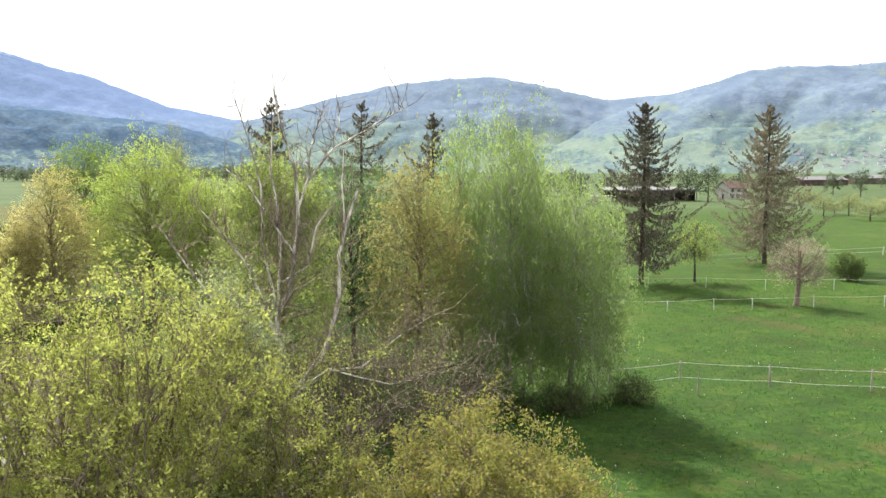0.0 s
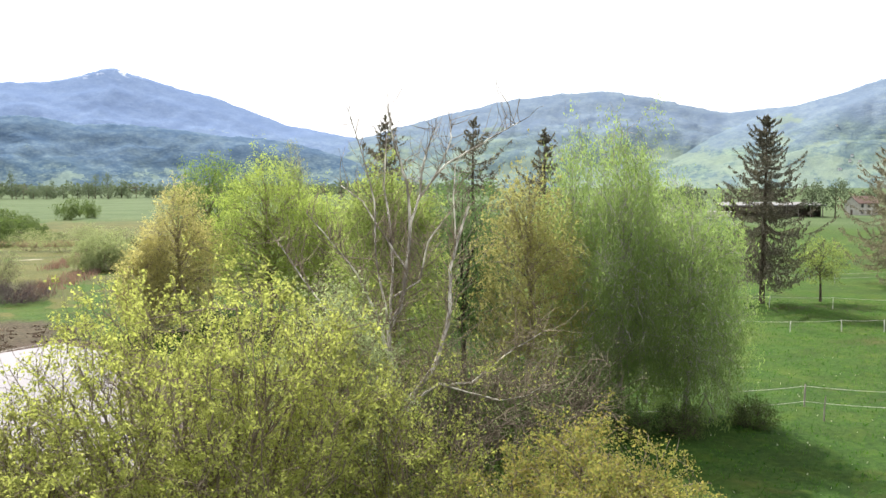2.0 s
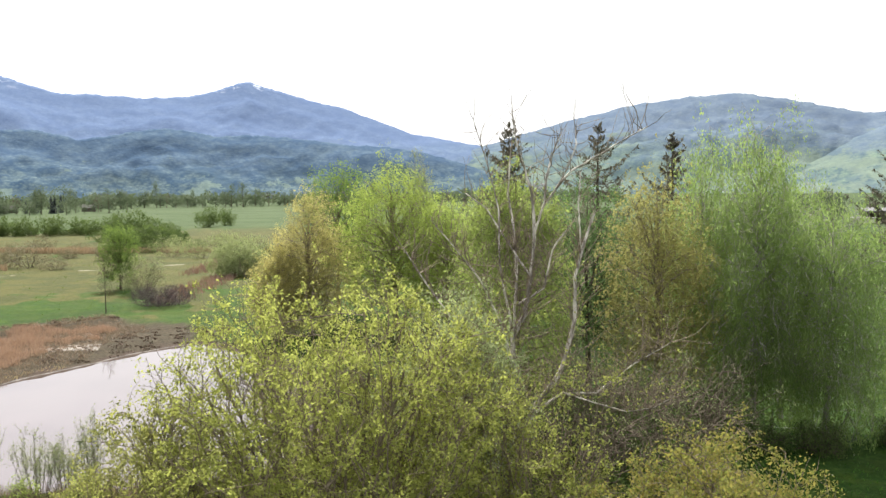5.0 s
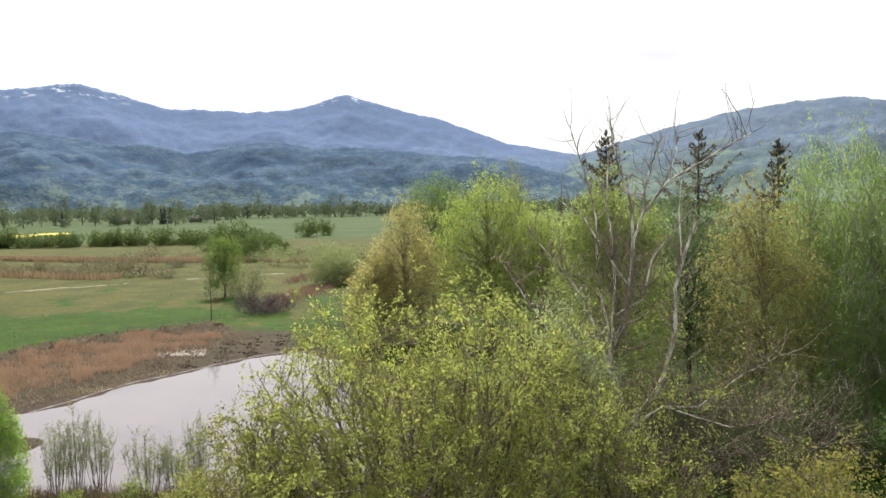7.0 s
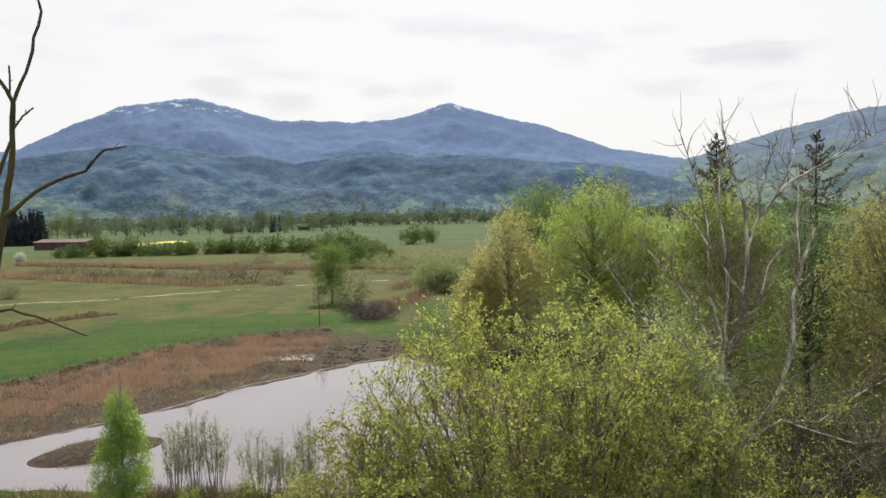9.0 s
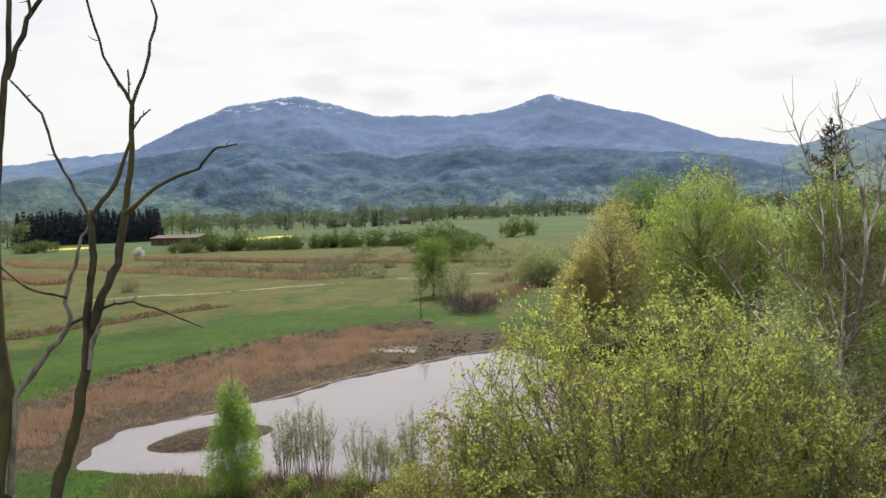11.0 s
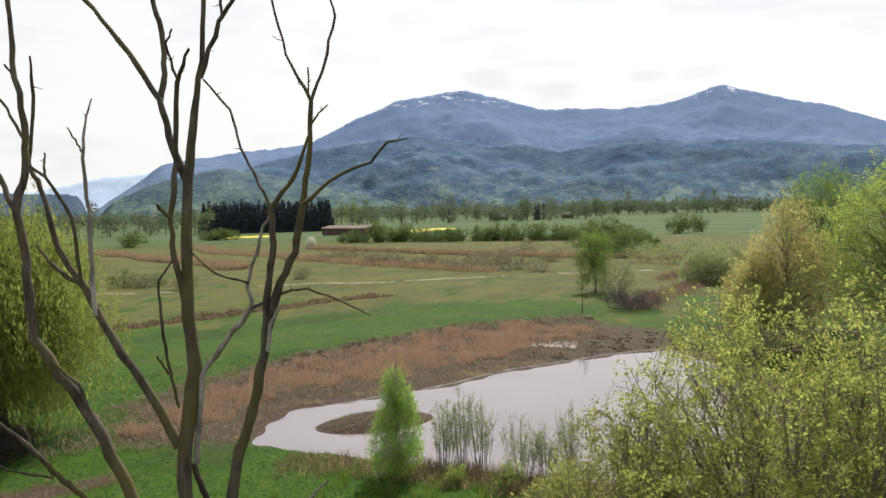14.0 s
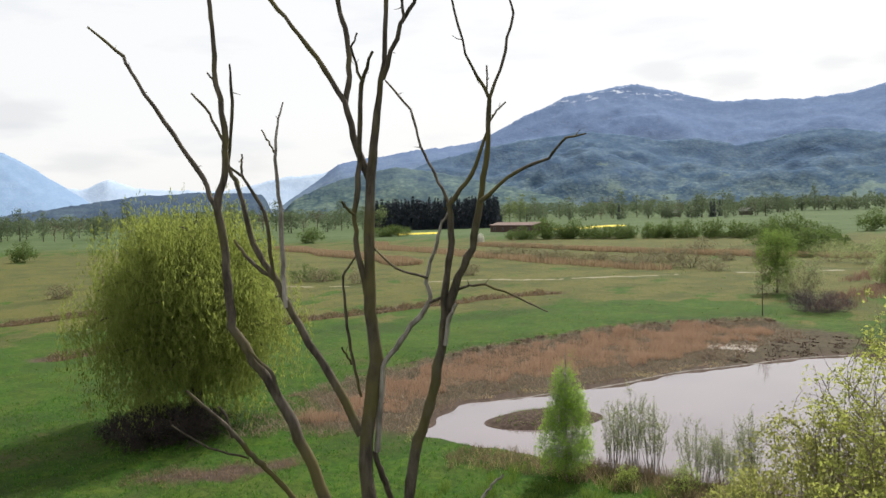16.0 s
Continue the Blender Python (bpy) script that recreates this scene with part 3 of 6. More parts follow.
def ground_height(x, y):
    r = np.hypot(x, y)
    sd = pond_distance(x, y)
    z = np.clip(WATER + 0.13 * sd, -0.6, 0.0)
    z = np.maximum(z, np.where(island(x, y) < 2.5, 0.5 * (1 - island(x, y)) + WATER + 0.02, -1))
    near = smooth(sd, 1.0, 4.0) * smooth(500 - r, 0, 200)
    z = z + near * (0.10 * wave(x, y, 17.0) + 0.05 * wave(x, y, 5.1, 4.0) + 0.025 * wave(x, y, 1.9, 5.0) + 0.17)
    for d in DITCHES:
        z = z - 0.7 * np.exp(-(line_distance(x, y, d) / 0.9) ** 2)
    bank = line_distance(x, y, REED_EDGE)
    z = z + 0.35 * np.exp(-((bank - 1.2) / 1.0) ** 2) * smooth(sd, 6, 9)
    return z


def ground_zones(x, y):
    """Bare or muddy ground, dry grass, the even green of farmland further out, and the deeper green of the near
    paddock, each from 0 to 1.
    """
    sd = pond_distance(x, y)
    rough = wave(x, y, 6.0, 3.0) + 0.6 * wave(x, y, 2.3, 7.0)
    west = smooth(-x, 33, 40) * smooth(y, 12, 20)
    bank = polygon_distance(x, y, np.array(REED_EDGE + [(-40.0, 66.0), (-38.0, 40.0), (-38.0, 21.0)]))
    beyond = smooth(y - 23.4 - 0.42 * (x + 38.7), 0, 3.0)
    mud = np.maximum(smooth((0.35 + 1.85 * beyond) + rough * (0.3 + 0.5 * beyond) - sd, 0, 1.2), smooth(3.2 * beyond - 1.6 * rough * beyond - bank, 0, 3.0) * 0.85 * west)
    mud = np.maximum(mud, smooth(1.3 - island(x, y), 0, 0.3))
    for d in DITCHES:
        mud = np.maximum(mud, smooth(1.9 + 0.5 * rough - line_distance(x, y, d), 0, 0.8))
    mud = np.maximum(mud, smooth(1.3 + rough * 0.7 - line_distance(x, y, [(-39.8, 8.5), (-38.4, 11.5), (-37.8, 14.5)]), 0, 1.0))
    r = np.hypot(x, y)
    dry = 0.14 + 0.35 * wave(x, y, 23.0, 2.0) + 0.2 * rough
    dry = np.where(x < -60, dry + (0.44 + 0.35 * wave(x - y, 3 * (x + y), 40.0, 8.0)) * smooth(r, 92, 132) * smooth(330 - r, 0, 60), dry)
    dry = dry - 0.5 * smooth(8 - np.abs(line_distance(x, y, [(-62, 30), (-70, 50), (-66, 72)]) - 4), 0, 6)
    dry = np.where(x < -25, dry - 0.45 * smooth(96 - r, 0, 18), dry)
    dry = np.where(x > -2, dry * 0.35 - 0.14 + 0.25 * np.exp(-(((y - 33 - 0.12 * x) / 3.6) ** 2)) + 0.08 * smooth(rough, 0.2, 0.8), dry)
    for band, wide in DRY_BANDS:
        dry = np.maximum(dry, 0.95 * smooth(wide * (1 + 0.4 * rough) - line_distance(x, y, band), 0, 3))
    far = smooth(r + 0.25 * x, 240, 300)
    # last zone: lush paddock grass, its near part greened for tree shade
    return np.clip(mud, 0, 1), np.clip(dry, -0.3, 1), far, smooth(x, -6, 2) * smooth(85 - y, 0, 45)


def ground_material():
    m, n, l, p = material("meadow", 0.95, 0.1)

    def zone(name):
        a = n.new("ShaderNodeAttribute")
        a.attribute_name = name
        return a.outputs["Fac"]
    fine = noise_node(n, l, 3.5, 8, 0.7)
    mid = noise_node(n, l, 0.35, 6, 0.6)
    wide = noise_node(n, l, 0.035, 4, 0.5)
    green = ramp(n, l, fine.outputs[0], (0.32, (0.007, 0.026, 0.0025)), (0.52, (0.024, 0.061, 0.0045)), (0.72, (0.052, 0.096, 0.009)))
    warm = ramp(n, l, fine.outputs[0], (0.32, (0.022, 0.028, 0.005)), (0.7, (0.078, 0.082, 0.017)))
    green = blend(n, l, ramp(n, l, mid.outputs[0], (0.42, (0, 0, 0)), (0.62, (0.35, 0.35, 0.35))), green, warm)
    green = blend(n, l, blend(n, l, 1.0, zone("lush_shade"), (0.6, 0.6, 0.6), "MULTIPLY"), green,
                  ramp(n, l, fine.outputs[0], (0.32, (0.007, 0.024, 0.005)), (0.52, (0.024, 0.056, 0.011)), (0.72, (0.050, 0.092, 0.020))))
    lime = noise_node(n, l, 0.6, 7, 0.7)
    green = blend(n, l, ramp(n, l, lime.outputs[0], (0.52, (0, 0, 0)), (0.68, (0.36, 0.36, 0.36))), green, (0.085, 0.118, 0.012))
    tuft = noise_node(n, l, 0.11, 6, 0.7)
    green = blend(n, l, ramp(n, l, tuft.outputs[0], (0.50, (0, 0, 0)), (0.60, (0.65, 0.65, 0.65))), green, (0.016, 0.034, 0.006))
    green = blend(n, l, ramp(n, l, tuft.outputs[0], (0.34, (0.6, 0.6, 0.6)), (0.44, (0, 0, 0))), green, (0.050, 0.075, 0.014))
    straw = ramp(n, l, fine.outputs[0], (0.3, (0.038, 0.040, 0.010)), (0.7, (0.110, 0.103, 0.032)))
    straw = blend(n, l, ramp(n, l, tuft.outputs[0], (0.46, (0, 0, 0)), (0.58, (0.7, 0.7, 0.7))), straw, (0.036, 0.046, 0.013))
    patchy = noise_node(n, l, 0.05, 5, 0.6)
    spotty = noise_node(n, l, 0.22, 5, 0.65)
    total = n.new("ShaderNodeMath")
    total.operation = "MULTIPLY_ADD"
    total.inputs[1].default_value = 1.5
    l.new(blend(n, l, 0.5, patchy.outputs[0], spotty.outputs[0]), total.inputs[0])
    l.new(zone("dry"), total.inputs[2])
    c = blend(n, l, ramp(n, l, total.outputs[0], (0.84, (0, 0, 0)), (1.2, (0.92, 0.92, 0.92))), green, straw)
    field = ramp(n, l, wide.outputs[0], (0.35, (0.036, 0.060, 0.022)), (0.6, (0.062, 0.088, 0.040)))
    c = blend(n, l, zone("far"), c, blend(n, l, 0.25, field, green))
    soil = ramp(n, l, fine.outputs[0], (0.3, (0.020, 0.013, 0.010)), (0.55, (0.060, 0.042, 0.033)), (0.75, (0.13, 0.095, 0.075)))
    c = blend(n, l, zone("mud"), c, soil)
    l.new(c, p.inputs["Base Color"])
    bump(n, l, p, fine.outputs[0], 0.9, 0.12)
    return m


def build_ground():
    az = np.radians(np.concatenate([np.arange(-180, -36, 6.0), np.arange(-36, 96, 0.42), np.arange(96, 180, 6.0)]))
    rad = np.concatenate([[0.002, 3, 6, 9, 12, 15, 18], np.geomspace(20, 130, 170), np.geomspace(133, 4700, 80)])
    a, r = np.meshgrid(az, rad)
    x, y = -np.sin(a) * r, np.cos(a) * r
    z = ground_height(x, y)
    na, nr = len(az), len(rad)
    i = np.arange(nr - 1)[:, None] * na
    j = np.arange(na)[None, :]
    q = np.stack([i + j, i + na + j, i + na + (j + 1) % na, i + (j + 1) % na], -1)
    ob = mesh_object("ground", np.stack([x, y, z], -1), q[:, :, ::-1], ground_material(), None, True)
    for name, values in zip(("mud", "dry", "far", "lush_shade"), ground_zones(x, y)):
        ob.data.attributes.new(name, "FLOAT", "POINT").data.foreach_set("value", values.astype(np.float32).ravel())
    return tagged(ob, "green spring meadow with dry grass and muddy pond banks", "ground", "", "structure")


ground = build_ground()


def at_ground(x, y):
    return float(ground_height(np.array([x]), np.array([y]))[0])


def build_water():
    m, n, l, p = material("pond_water", 0.035, 0.5)
    p.inputs["IOR"].default_value = 2.05
    a = noise_node(n, l, 0.12, 3)
    l.new(ramp(n, l, a.outputs[0], (0.3, (0.100, 0.080, 0.088)), (0.7, (0.135, 0.110, 0.118))), p.inputs["Base Color"])
    b = noise_node(n, l, 2.2, 3, 0.5, stretch=(1, 0.35, 1))
    bump(n, l, p, b.outputs[0], 0.05, 0.02)
    g = np.stack(np.meshgrid(np.linspace(-47, -13, 35), np.linspace(20, 64, 45)), -1).reshape(-1, 2)
    i = (np.arange(44)[:, None] * 35 + np.arange(34)[None, :]).ravel()
    ob = mesh_object("water", np.column_stack([g, np.full(len(g), WATER)]), np.stack([i, i + 1, i + 36, i + 35], 1), m, None, True)
    return tagged(ob, "still pale pond water reflecting the white sky", "pond", "", "structure")


build_water()


# ---- mountains ----
def mountain(name, profile, foot, crest, mat, label, seed, rugged=1.0, steps=46, bulge=1.15):
    """A range: its skyline as angles (degrees left, degrees up) seen from the tower, foot and crest at these distances."""
    prof = np.array(profile, float)
    prof = prof[np.argsort(prof[:, 0])]
    az = np.arange(prof[0, 0], prof[-1, 0], 0.11)
    up = np.interp(az, prof[:, 0], prof[:, 1])
    k = np.ones(5) / 5
    up = np.convolve(np.pad(up, 2, mode="edge"), k, "valid")
    noise.seed_set(seed)
    ragged = np.array([0.07 * noise.fractal(Vector((a * 1.1, seed, 0)), 0.7, 2.2, 5) for a in az])
    teeth = np.random.default_rng(seed).uniform(0, 0.05, len(az)) * (np.sin(az * 1.9 + seed) > -0.3)
    w = np.concatenate([np.linspace(0, 1, steps), [1.06, 1.15, 1.3]])
    v = np.zeros((len(w), len(az), 3))
    for i, t in enumerate(w):
        r = foot + (crest - foot) * t
        for j, a in enumerate(az):
            x, y = -math.sin(radians(a)) * r, math.cos(radians(a)) * r
            top = 12 + crest * math.tan(radians(up[j] + ragged[j] * min(t, 1.0) ** 24))
            h = top * (t ** bulge if t <= 1 else 1 - (t - 1) * 1.6)
            n1 = noise.fractal(Vector((x * 0.0022, y * 0.0022, seed)), 0.9, 2.1, 5)
            n2 = noise.fractal(Vector((x * 0.011, y * 0.011, seed + 5)), 0.8, 2.1, 3)
            soft = math.sin(math.pi * min(t, 1.0)) if t < 1 else 0
            h += rugged * (n1 * 0.20 * top * soft + n2 * 0.007 * top * (soft + 0.08))
            if t == 1:
                h += crest * radians(teeth[j])
            v[i, j] = (x, y, max(h, -3))
    na = len(az)
    i = np.arange(len(w) - 1)[:, None] * na
    j = np.arange(na - 1)[None, :]
    q = np.stack([i + j, i + na + j, i + na + j + 1, i + j + 1], -1)[:, :, ::-1]
    ob = mesh_object(name, v, q, mat, None, True)
    lie = np.zeros_like(v)
    lie[:, :, 0] = np.radians(az)[None, :] * (foot + crest) * 0.5
    lie[:, :, 1] = (w * math.hypot(crest - foot, v[:, :, 2].max()) * 0.16)[:, None] + v[:, :, 2] * 1.5
    ob.data.attributes.new("lie", "FLOAT_VECTOR", "POINT").data.foreach_set("vector", lie.astype(np.float32).ravel())
    tagged(ob, label, "mountain", "", "structure")
    return v[:steps]


# every tone below already holds the blue haze of its distance
M_MOUNT_A = mountain_material("haze_blue_wooded_slope", (0.088, 0.124, 0.184), (0.152, 0.200, 0.245), (0.096, 0.136, 0.232), (0.133, 0.180, 0.276), (0.182, 0.226, 0.242), 0.57, 455.0, 420)
M_MOUNT_B = mountain_material("hazed_slope_with_meadows", (0.062, 0.093, 0.110), (0.138, 0.186, 0.144), (0.090, 0.122, 0.180), (0.144, 0.182, 0.220), (0.155, 0.192, 0.155), 0.480, 9000, 400)
M_MOUNT_C = mountain_material("hazed_green_hill", (0.036, 0.060, 0.074), (0.125, 0.165, 0.132), (0.040, 0.064, 0.092), (0.110, 0.150, 0.145), (0.131, 0.180, 0.155), 0.60, 9000, 140)
M_MOUNT_G = mountain_material("hazed_dark_hill", (0.038, 0.056, 0.088), (0.068, 0.094, 0.120), (0.038, 0.058, 0.102), (0.066, 0.092, 0.130), (0.104, 0.148, 0.151), 0.62, 9000, 140)
M_MOUNT_F = mountain_material("hazed_green_slope", (0.040, 0.068, 0.104), (0.122, 0.162, 0.166), (0.050, 0.082, 0.136), (0.108, 0.150, 0.192), (0.158, 0.206, 0.172), 0.545, 9000, 190)
M_MOUNT_D = mountain_material("haze_pale_range", (0.146, 0.215, 0.324), (0.172, 0.241, 0.351), (0.146, 0.215, 0.324), (0.189, 0.258, 0.369), (0.189, 0.258, 0.360), 0.7)
M_MOUNT_E = mountain_material("haze_faint_snow_range", (0.252, 0.320, 0.423), (0.296, 0.360, 0.459), (0.266, 0.336, 0.441), (0.355, 0.416, 0.504), (0.340, 0.400, 0.486), 0.55)

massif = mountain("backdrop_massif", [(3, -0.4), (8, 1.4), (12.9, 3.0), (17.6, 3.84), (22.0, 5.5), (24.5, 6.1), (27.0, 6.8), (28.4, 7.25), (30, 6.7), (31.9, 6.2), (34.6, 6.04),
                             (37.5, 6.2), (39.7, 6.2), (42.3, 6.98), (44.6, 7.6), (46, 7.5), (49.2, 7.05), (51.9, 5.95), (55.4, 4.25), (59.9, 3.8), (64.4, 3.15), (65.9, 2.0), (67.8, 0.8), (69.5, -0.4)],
         2650, 4100, M_MOUNT_A, "long wooded mountain painted haze blue, with traces of snow on top", 3, 0.65)
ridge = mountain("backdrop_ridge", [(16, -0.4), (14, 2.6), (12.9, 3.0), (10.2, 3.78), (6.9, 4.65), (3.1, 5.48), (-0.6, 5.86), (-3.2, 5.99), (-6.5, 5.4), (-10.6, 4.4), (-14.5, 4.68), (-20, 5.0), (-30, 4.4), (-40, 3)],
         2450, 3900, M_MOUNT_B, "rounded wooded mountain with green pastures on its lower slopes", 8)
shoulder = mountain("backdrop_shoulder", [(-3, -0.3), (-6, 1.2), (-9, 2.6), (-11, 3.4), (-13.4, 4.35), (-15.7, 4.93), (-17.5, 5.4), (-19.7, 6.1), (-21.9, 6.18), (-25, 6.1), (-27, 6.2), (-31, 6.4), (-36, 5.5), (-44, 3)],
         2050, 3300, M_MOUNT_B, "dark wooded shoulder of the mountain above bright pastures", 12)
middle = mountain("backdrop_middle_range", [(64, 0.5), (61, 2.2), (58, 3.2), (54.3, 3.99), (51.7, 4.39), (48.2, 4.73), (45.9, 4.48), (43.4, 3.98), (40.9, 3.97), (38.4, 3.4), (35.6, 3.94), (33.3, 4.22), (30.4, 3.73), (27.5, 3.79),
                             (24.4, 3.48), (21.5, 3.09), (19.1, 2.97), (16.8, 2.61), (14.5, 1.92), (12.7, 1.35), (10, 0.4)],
         2050, 2640, M_MOUNT_F, "greener wooded range before the haze-blue mountain", 17, 2.0, 44)
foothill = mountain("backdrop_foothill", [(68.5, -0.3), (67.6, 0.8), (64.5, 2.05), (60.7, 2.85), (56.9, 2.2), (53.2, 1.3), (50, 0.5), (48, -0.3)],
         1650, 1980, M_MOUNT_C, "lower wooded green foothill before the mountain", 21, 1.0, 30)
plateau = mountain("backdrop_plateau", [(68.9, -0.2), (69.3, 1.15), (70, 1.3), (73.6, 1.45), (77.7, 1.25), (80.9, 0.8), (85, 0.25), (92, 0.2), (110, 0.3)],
         1850, 2150, M_MOUNT_G, "long low wooded hill across the valley, painted dark haze blue", 25, 0.5, 20, 0.8)
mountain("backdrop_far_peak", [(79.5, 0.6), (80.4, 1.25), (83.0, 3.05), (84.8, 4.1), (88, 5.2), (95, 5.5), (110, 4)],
         3500, 4350, M_MOUNT_D, "steep far mountain painted in pale haze blue", 31, 0.6, 20)
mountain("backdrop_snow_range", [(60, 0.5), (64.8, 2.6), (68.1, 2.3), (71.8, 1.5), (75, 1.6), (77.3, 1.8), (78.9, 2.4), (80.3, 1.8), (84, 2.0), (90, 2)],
         4000, 4600, M_MOUNT_E, "snowy mountain range at the valley end, paled by painted haze", 35, 0.8, 14)

rng = np.random.default_rng(5)

# ---- trees ----


def dead_limb(name, d0, d1, *pts):
    """A bare limb of the tree in hand: across, up, thickness; its depth runs from d0 to d1."""
    p = [(u, d0 + (d1 - d0) * k / (len(pts) - 1), z, r) for k, (u, z, r) in enumerate(pts)]
    if p[0][2] < LOW_FROM:
        p.insert(0, (p[0][0] * 0.25, p[0][1] * 0.4, LOW_TO, p[0][3] * 1.12))
    p = [(u, d, z, r * SLIM) for u, d, z, r in p]
    c = 0.22 * curve_points(p, 4) + 0.78 * straight_points(p, 4)
    c[1:-1, :3] += rng.normal(size=(len(c) - 2, 3)) * np.minimum(0.004 + c[1:-1, 3:4] * 0.18, 0.011)
    c[1:-1, 3] *= rng.uniform(0.9, 1.12, len(c) - 2)
    w = Wood()
    w.tube(c[:, :3], np.maximum(c[:, 3], 0.004), 8 if c[0, 3] > 0.05 else 6)
    ob = w.make(name, M_PALE if name in ("stub", "pale_limb") else LIMB_MAT, LIMB_OF)
    for k in range(2, len(c) - 2, 3):
        if rng.random() < KNOBS:
            a = bough(rng, c[k, :3], rng.normal(size=3) + np.array([0, 0, 0.6]), rng.uniform(0.05, 0.16), 0.2, 0.2, 2)
            k2 = Wood()
            k2.tube(a, [c[k, 3] * 0.35 + 0.003, 0.005, 0.003], 4)
            k2.make("twig", LIMB_MAT, LIMB_OF)
    bare_lines.append(c)


bare_lines = []
LIMB_MAT, LOW_FROM, LOW_TO, KNOBS, SLIM = M_DEAD, 8.1, 5.2, 0.6, 0.87
LIMB_OF = empty("dead_tree", -11.03, 5.24, 0, 63.2, "bare dead tree with several grey-brown mossy stems", "tree")
trunk_wood = Wood()
trunk_wood.tube([(0, 0, -0.1), (0.03, 0.02, 0.6), (-0.03, 0, 2.5), (0.02, 0, 4.2), (0, 0, 5.6)], [0.42, 0.33, 0.29, 0.26, 0.2], 12)
trunk_wood.make("trunk", M_DEAD, LIMB_OF)
dead_limb("stem", 0.0, 0.3, (0.00, 7.94, 0.119), (-0.00, 8.84, 0.127), (0.19, 9.87, 0.112), (0.12, 10.84, 0.096), (0.18, 12.47, 0.080), (0.31, 13.39, 0.060), (0.46, 14.34, 0.044), (0.50, 15.22, 0.041), (0.58, 16.25, 0.024))
dead_limb("limb", 0.2, 1.2, (0.18, 12.44, 0.073), (0.01, 12.93, 0.061), (-0.15, 13.60, 0.054), (-0.42, 14.08, 0.046), (-0.90, 14.77, 0.038), (-1.26, 15.26, 0.034), (-1.68, 15.81, 0.022))
dead_limb("limb", 0.6, 0.9, (-0.14, 13.56, 0.050), (-0.05, 14.11, 0.050), (-0.11, 14.70, 0.042), (-0.24, 15.21, 0.038), (-0.32, 15.88, 0.021))
dead_limb("limb", 0.3, -0.4, (0.04, 12.68, 0.045), (0.10, 13.75, 0.036), (0.26, 14.14, 0.023))
dead_limb("twig", -0.3, -0.5, (0.10, 13.78, 0.023), (-0.02, 14.19, 0.019), (0.06, 14.37, 0.015))
dead_limb("limb", 0.2, -0.6, (0.40, 13.86, 0.044), (0.67, 14.56, 0.036), (0.90, 14.91, 0.031), (1.08, 15.29, 0.019))
dead_limb("twig", -0.2, -0.3, (0.70, 14.58, 0.027), (0.67, 14.93, 0.023), (0.61, 15.30, 0.015))
dead_limb("stem", 0.1, -1.2, (0.57, 7.87, 0.088), (0.74, 8.74, 0.087), (0.93, 9.41, 0.078), (1.10, 10.22, 0.069), (1.26, 10.93, 0.064), (1.48, 11.47, 0.056), (1.59, 12.10, 0.048), (1.67, 12.72, 0.040), (1.70, 13.38, 0.032))
dead_limb("limb", -1.2, -1.5, (1.70, 13.38, 0.025), (1.40, 13.94, 0.018), (1.23, 14.58, 0.014), (1.13, 14.96, 0.010))
dead_limb("limb", -1.2, -0.9, (1.70, 13.38, 0.025), (1.90, 13.86, 0.022), (2.07, 14.49, 0.018), (2.00, 14.91, 0.011))
dead_limb("twig", -1.2, -1.3, (1.68, 13.39, 0.014), (1.66, 13.55, 0.014), (1.66, 13.79, 0.011))
dead_limb("twig", -1.2, -1.2, (1.70, 13.10, 0.014), (1.79, 13.24, 0.014), (1.91, 13.34, 0.011))
dead_limb("limb", -1.0, -1.9, (1.57, 12.09, 0.033), (2.02, 12.45, 0.025), (2.39, 12.60, 0.021), (2.55, 12.83, 0.017), (2.75, 12.86, 0.010))
dead_limb("limb", -0.4, -0.9, (1.08, 10.13, 0.061), (1.15, 11.01, 0.053), (1.23, 11.55, 0.049), (1.21, 12.06, 0.041), (1.50, 12.44, 0.033), (1.70, 12.98, 0.022))
dead_limb("limb", -0.7, 0.2, (1.21, 12.05, 0.026), (1.04, 12.47, 0.023), (0.88, 12.87, 0.019), (0.76, 13.40, 0.020), (0.44, 13.84, 0.016))
dead_limb("pale_limb", 0.1, -0.6, (0.15, 8.57, 0.056), (0.28, 9.80, 0.048), (0.61, 10.28, 0.043), (0.94, 10.72, 0.039), (0.90, 11.08, 0.031), (1.02, 11.47, 0.027), (1.10, 11.78, 0.023), (1.22, 11.99, 0.019))
dead_limb("twig", -0.4, -1.2, (0.92, 10.73, 0.027), (1.37, 10.95, 0.023), (1.65, 10.99, 0.022), (2.10, 10.79, 0.015), (2.39, 10.64, 0.011))
dead_limb("twig", -0.4, 0.1, (0.90, 11.07, 0.023), (0.48, 11.20, 0.020), (0.20, 11.48, 0.016))
dead_limb("stub", -0.5, -0.6, (1.11, 10.15, 0.034), (1.17, 10.51, 0.034), (1.27, 10.72, 0.030))
dead_limb("stem", -0.2, 0.6, (-0.59, 8.04, 0.101), (-0.85, 8.69, 0.094), (-1.18, 9.45, 0.087), (-1.51, 9.96, 0.079), (-1.80, 10.44, 0.080), (-1.85, 11.23, 0.072), (-1.96, 12.06, 0.069), (-1.87, 12.57, 0.057), (-1.82, 13.05, 0.057), (-1.92, 13.85, 0.045), (-1.98, 14.65, 0.037), (-2.02, 15.22, 0.033), (-2.07, 15.87, 0.021))
dead_limb("limb", 0.4, 1.3, (-1.99, 12.04, 0.049), (-2.22, 12.55, 0.046), (-2.61, 13.18, 0.038), (-3.17, 14.03, 0.034), (-3.38, 14.39, 0.030), (-3.92, 14.86, 0.018))
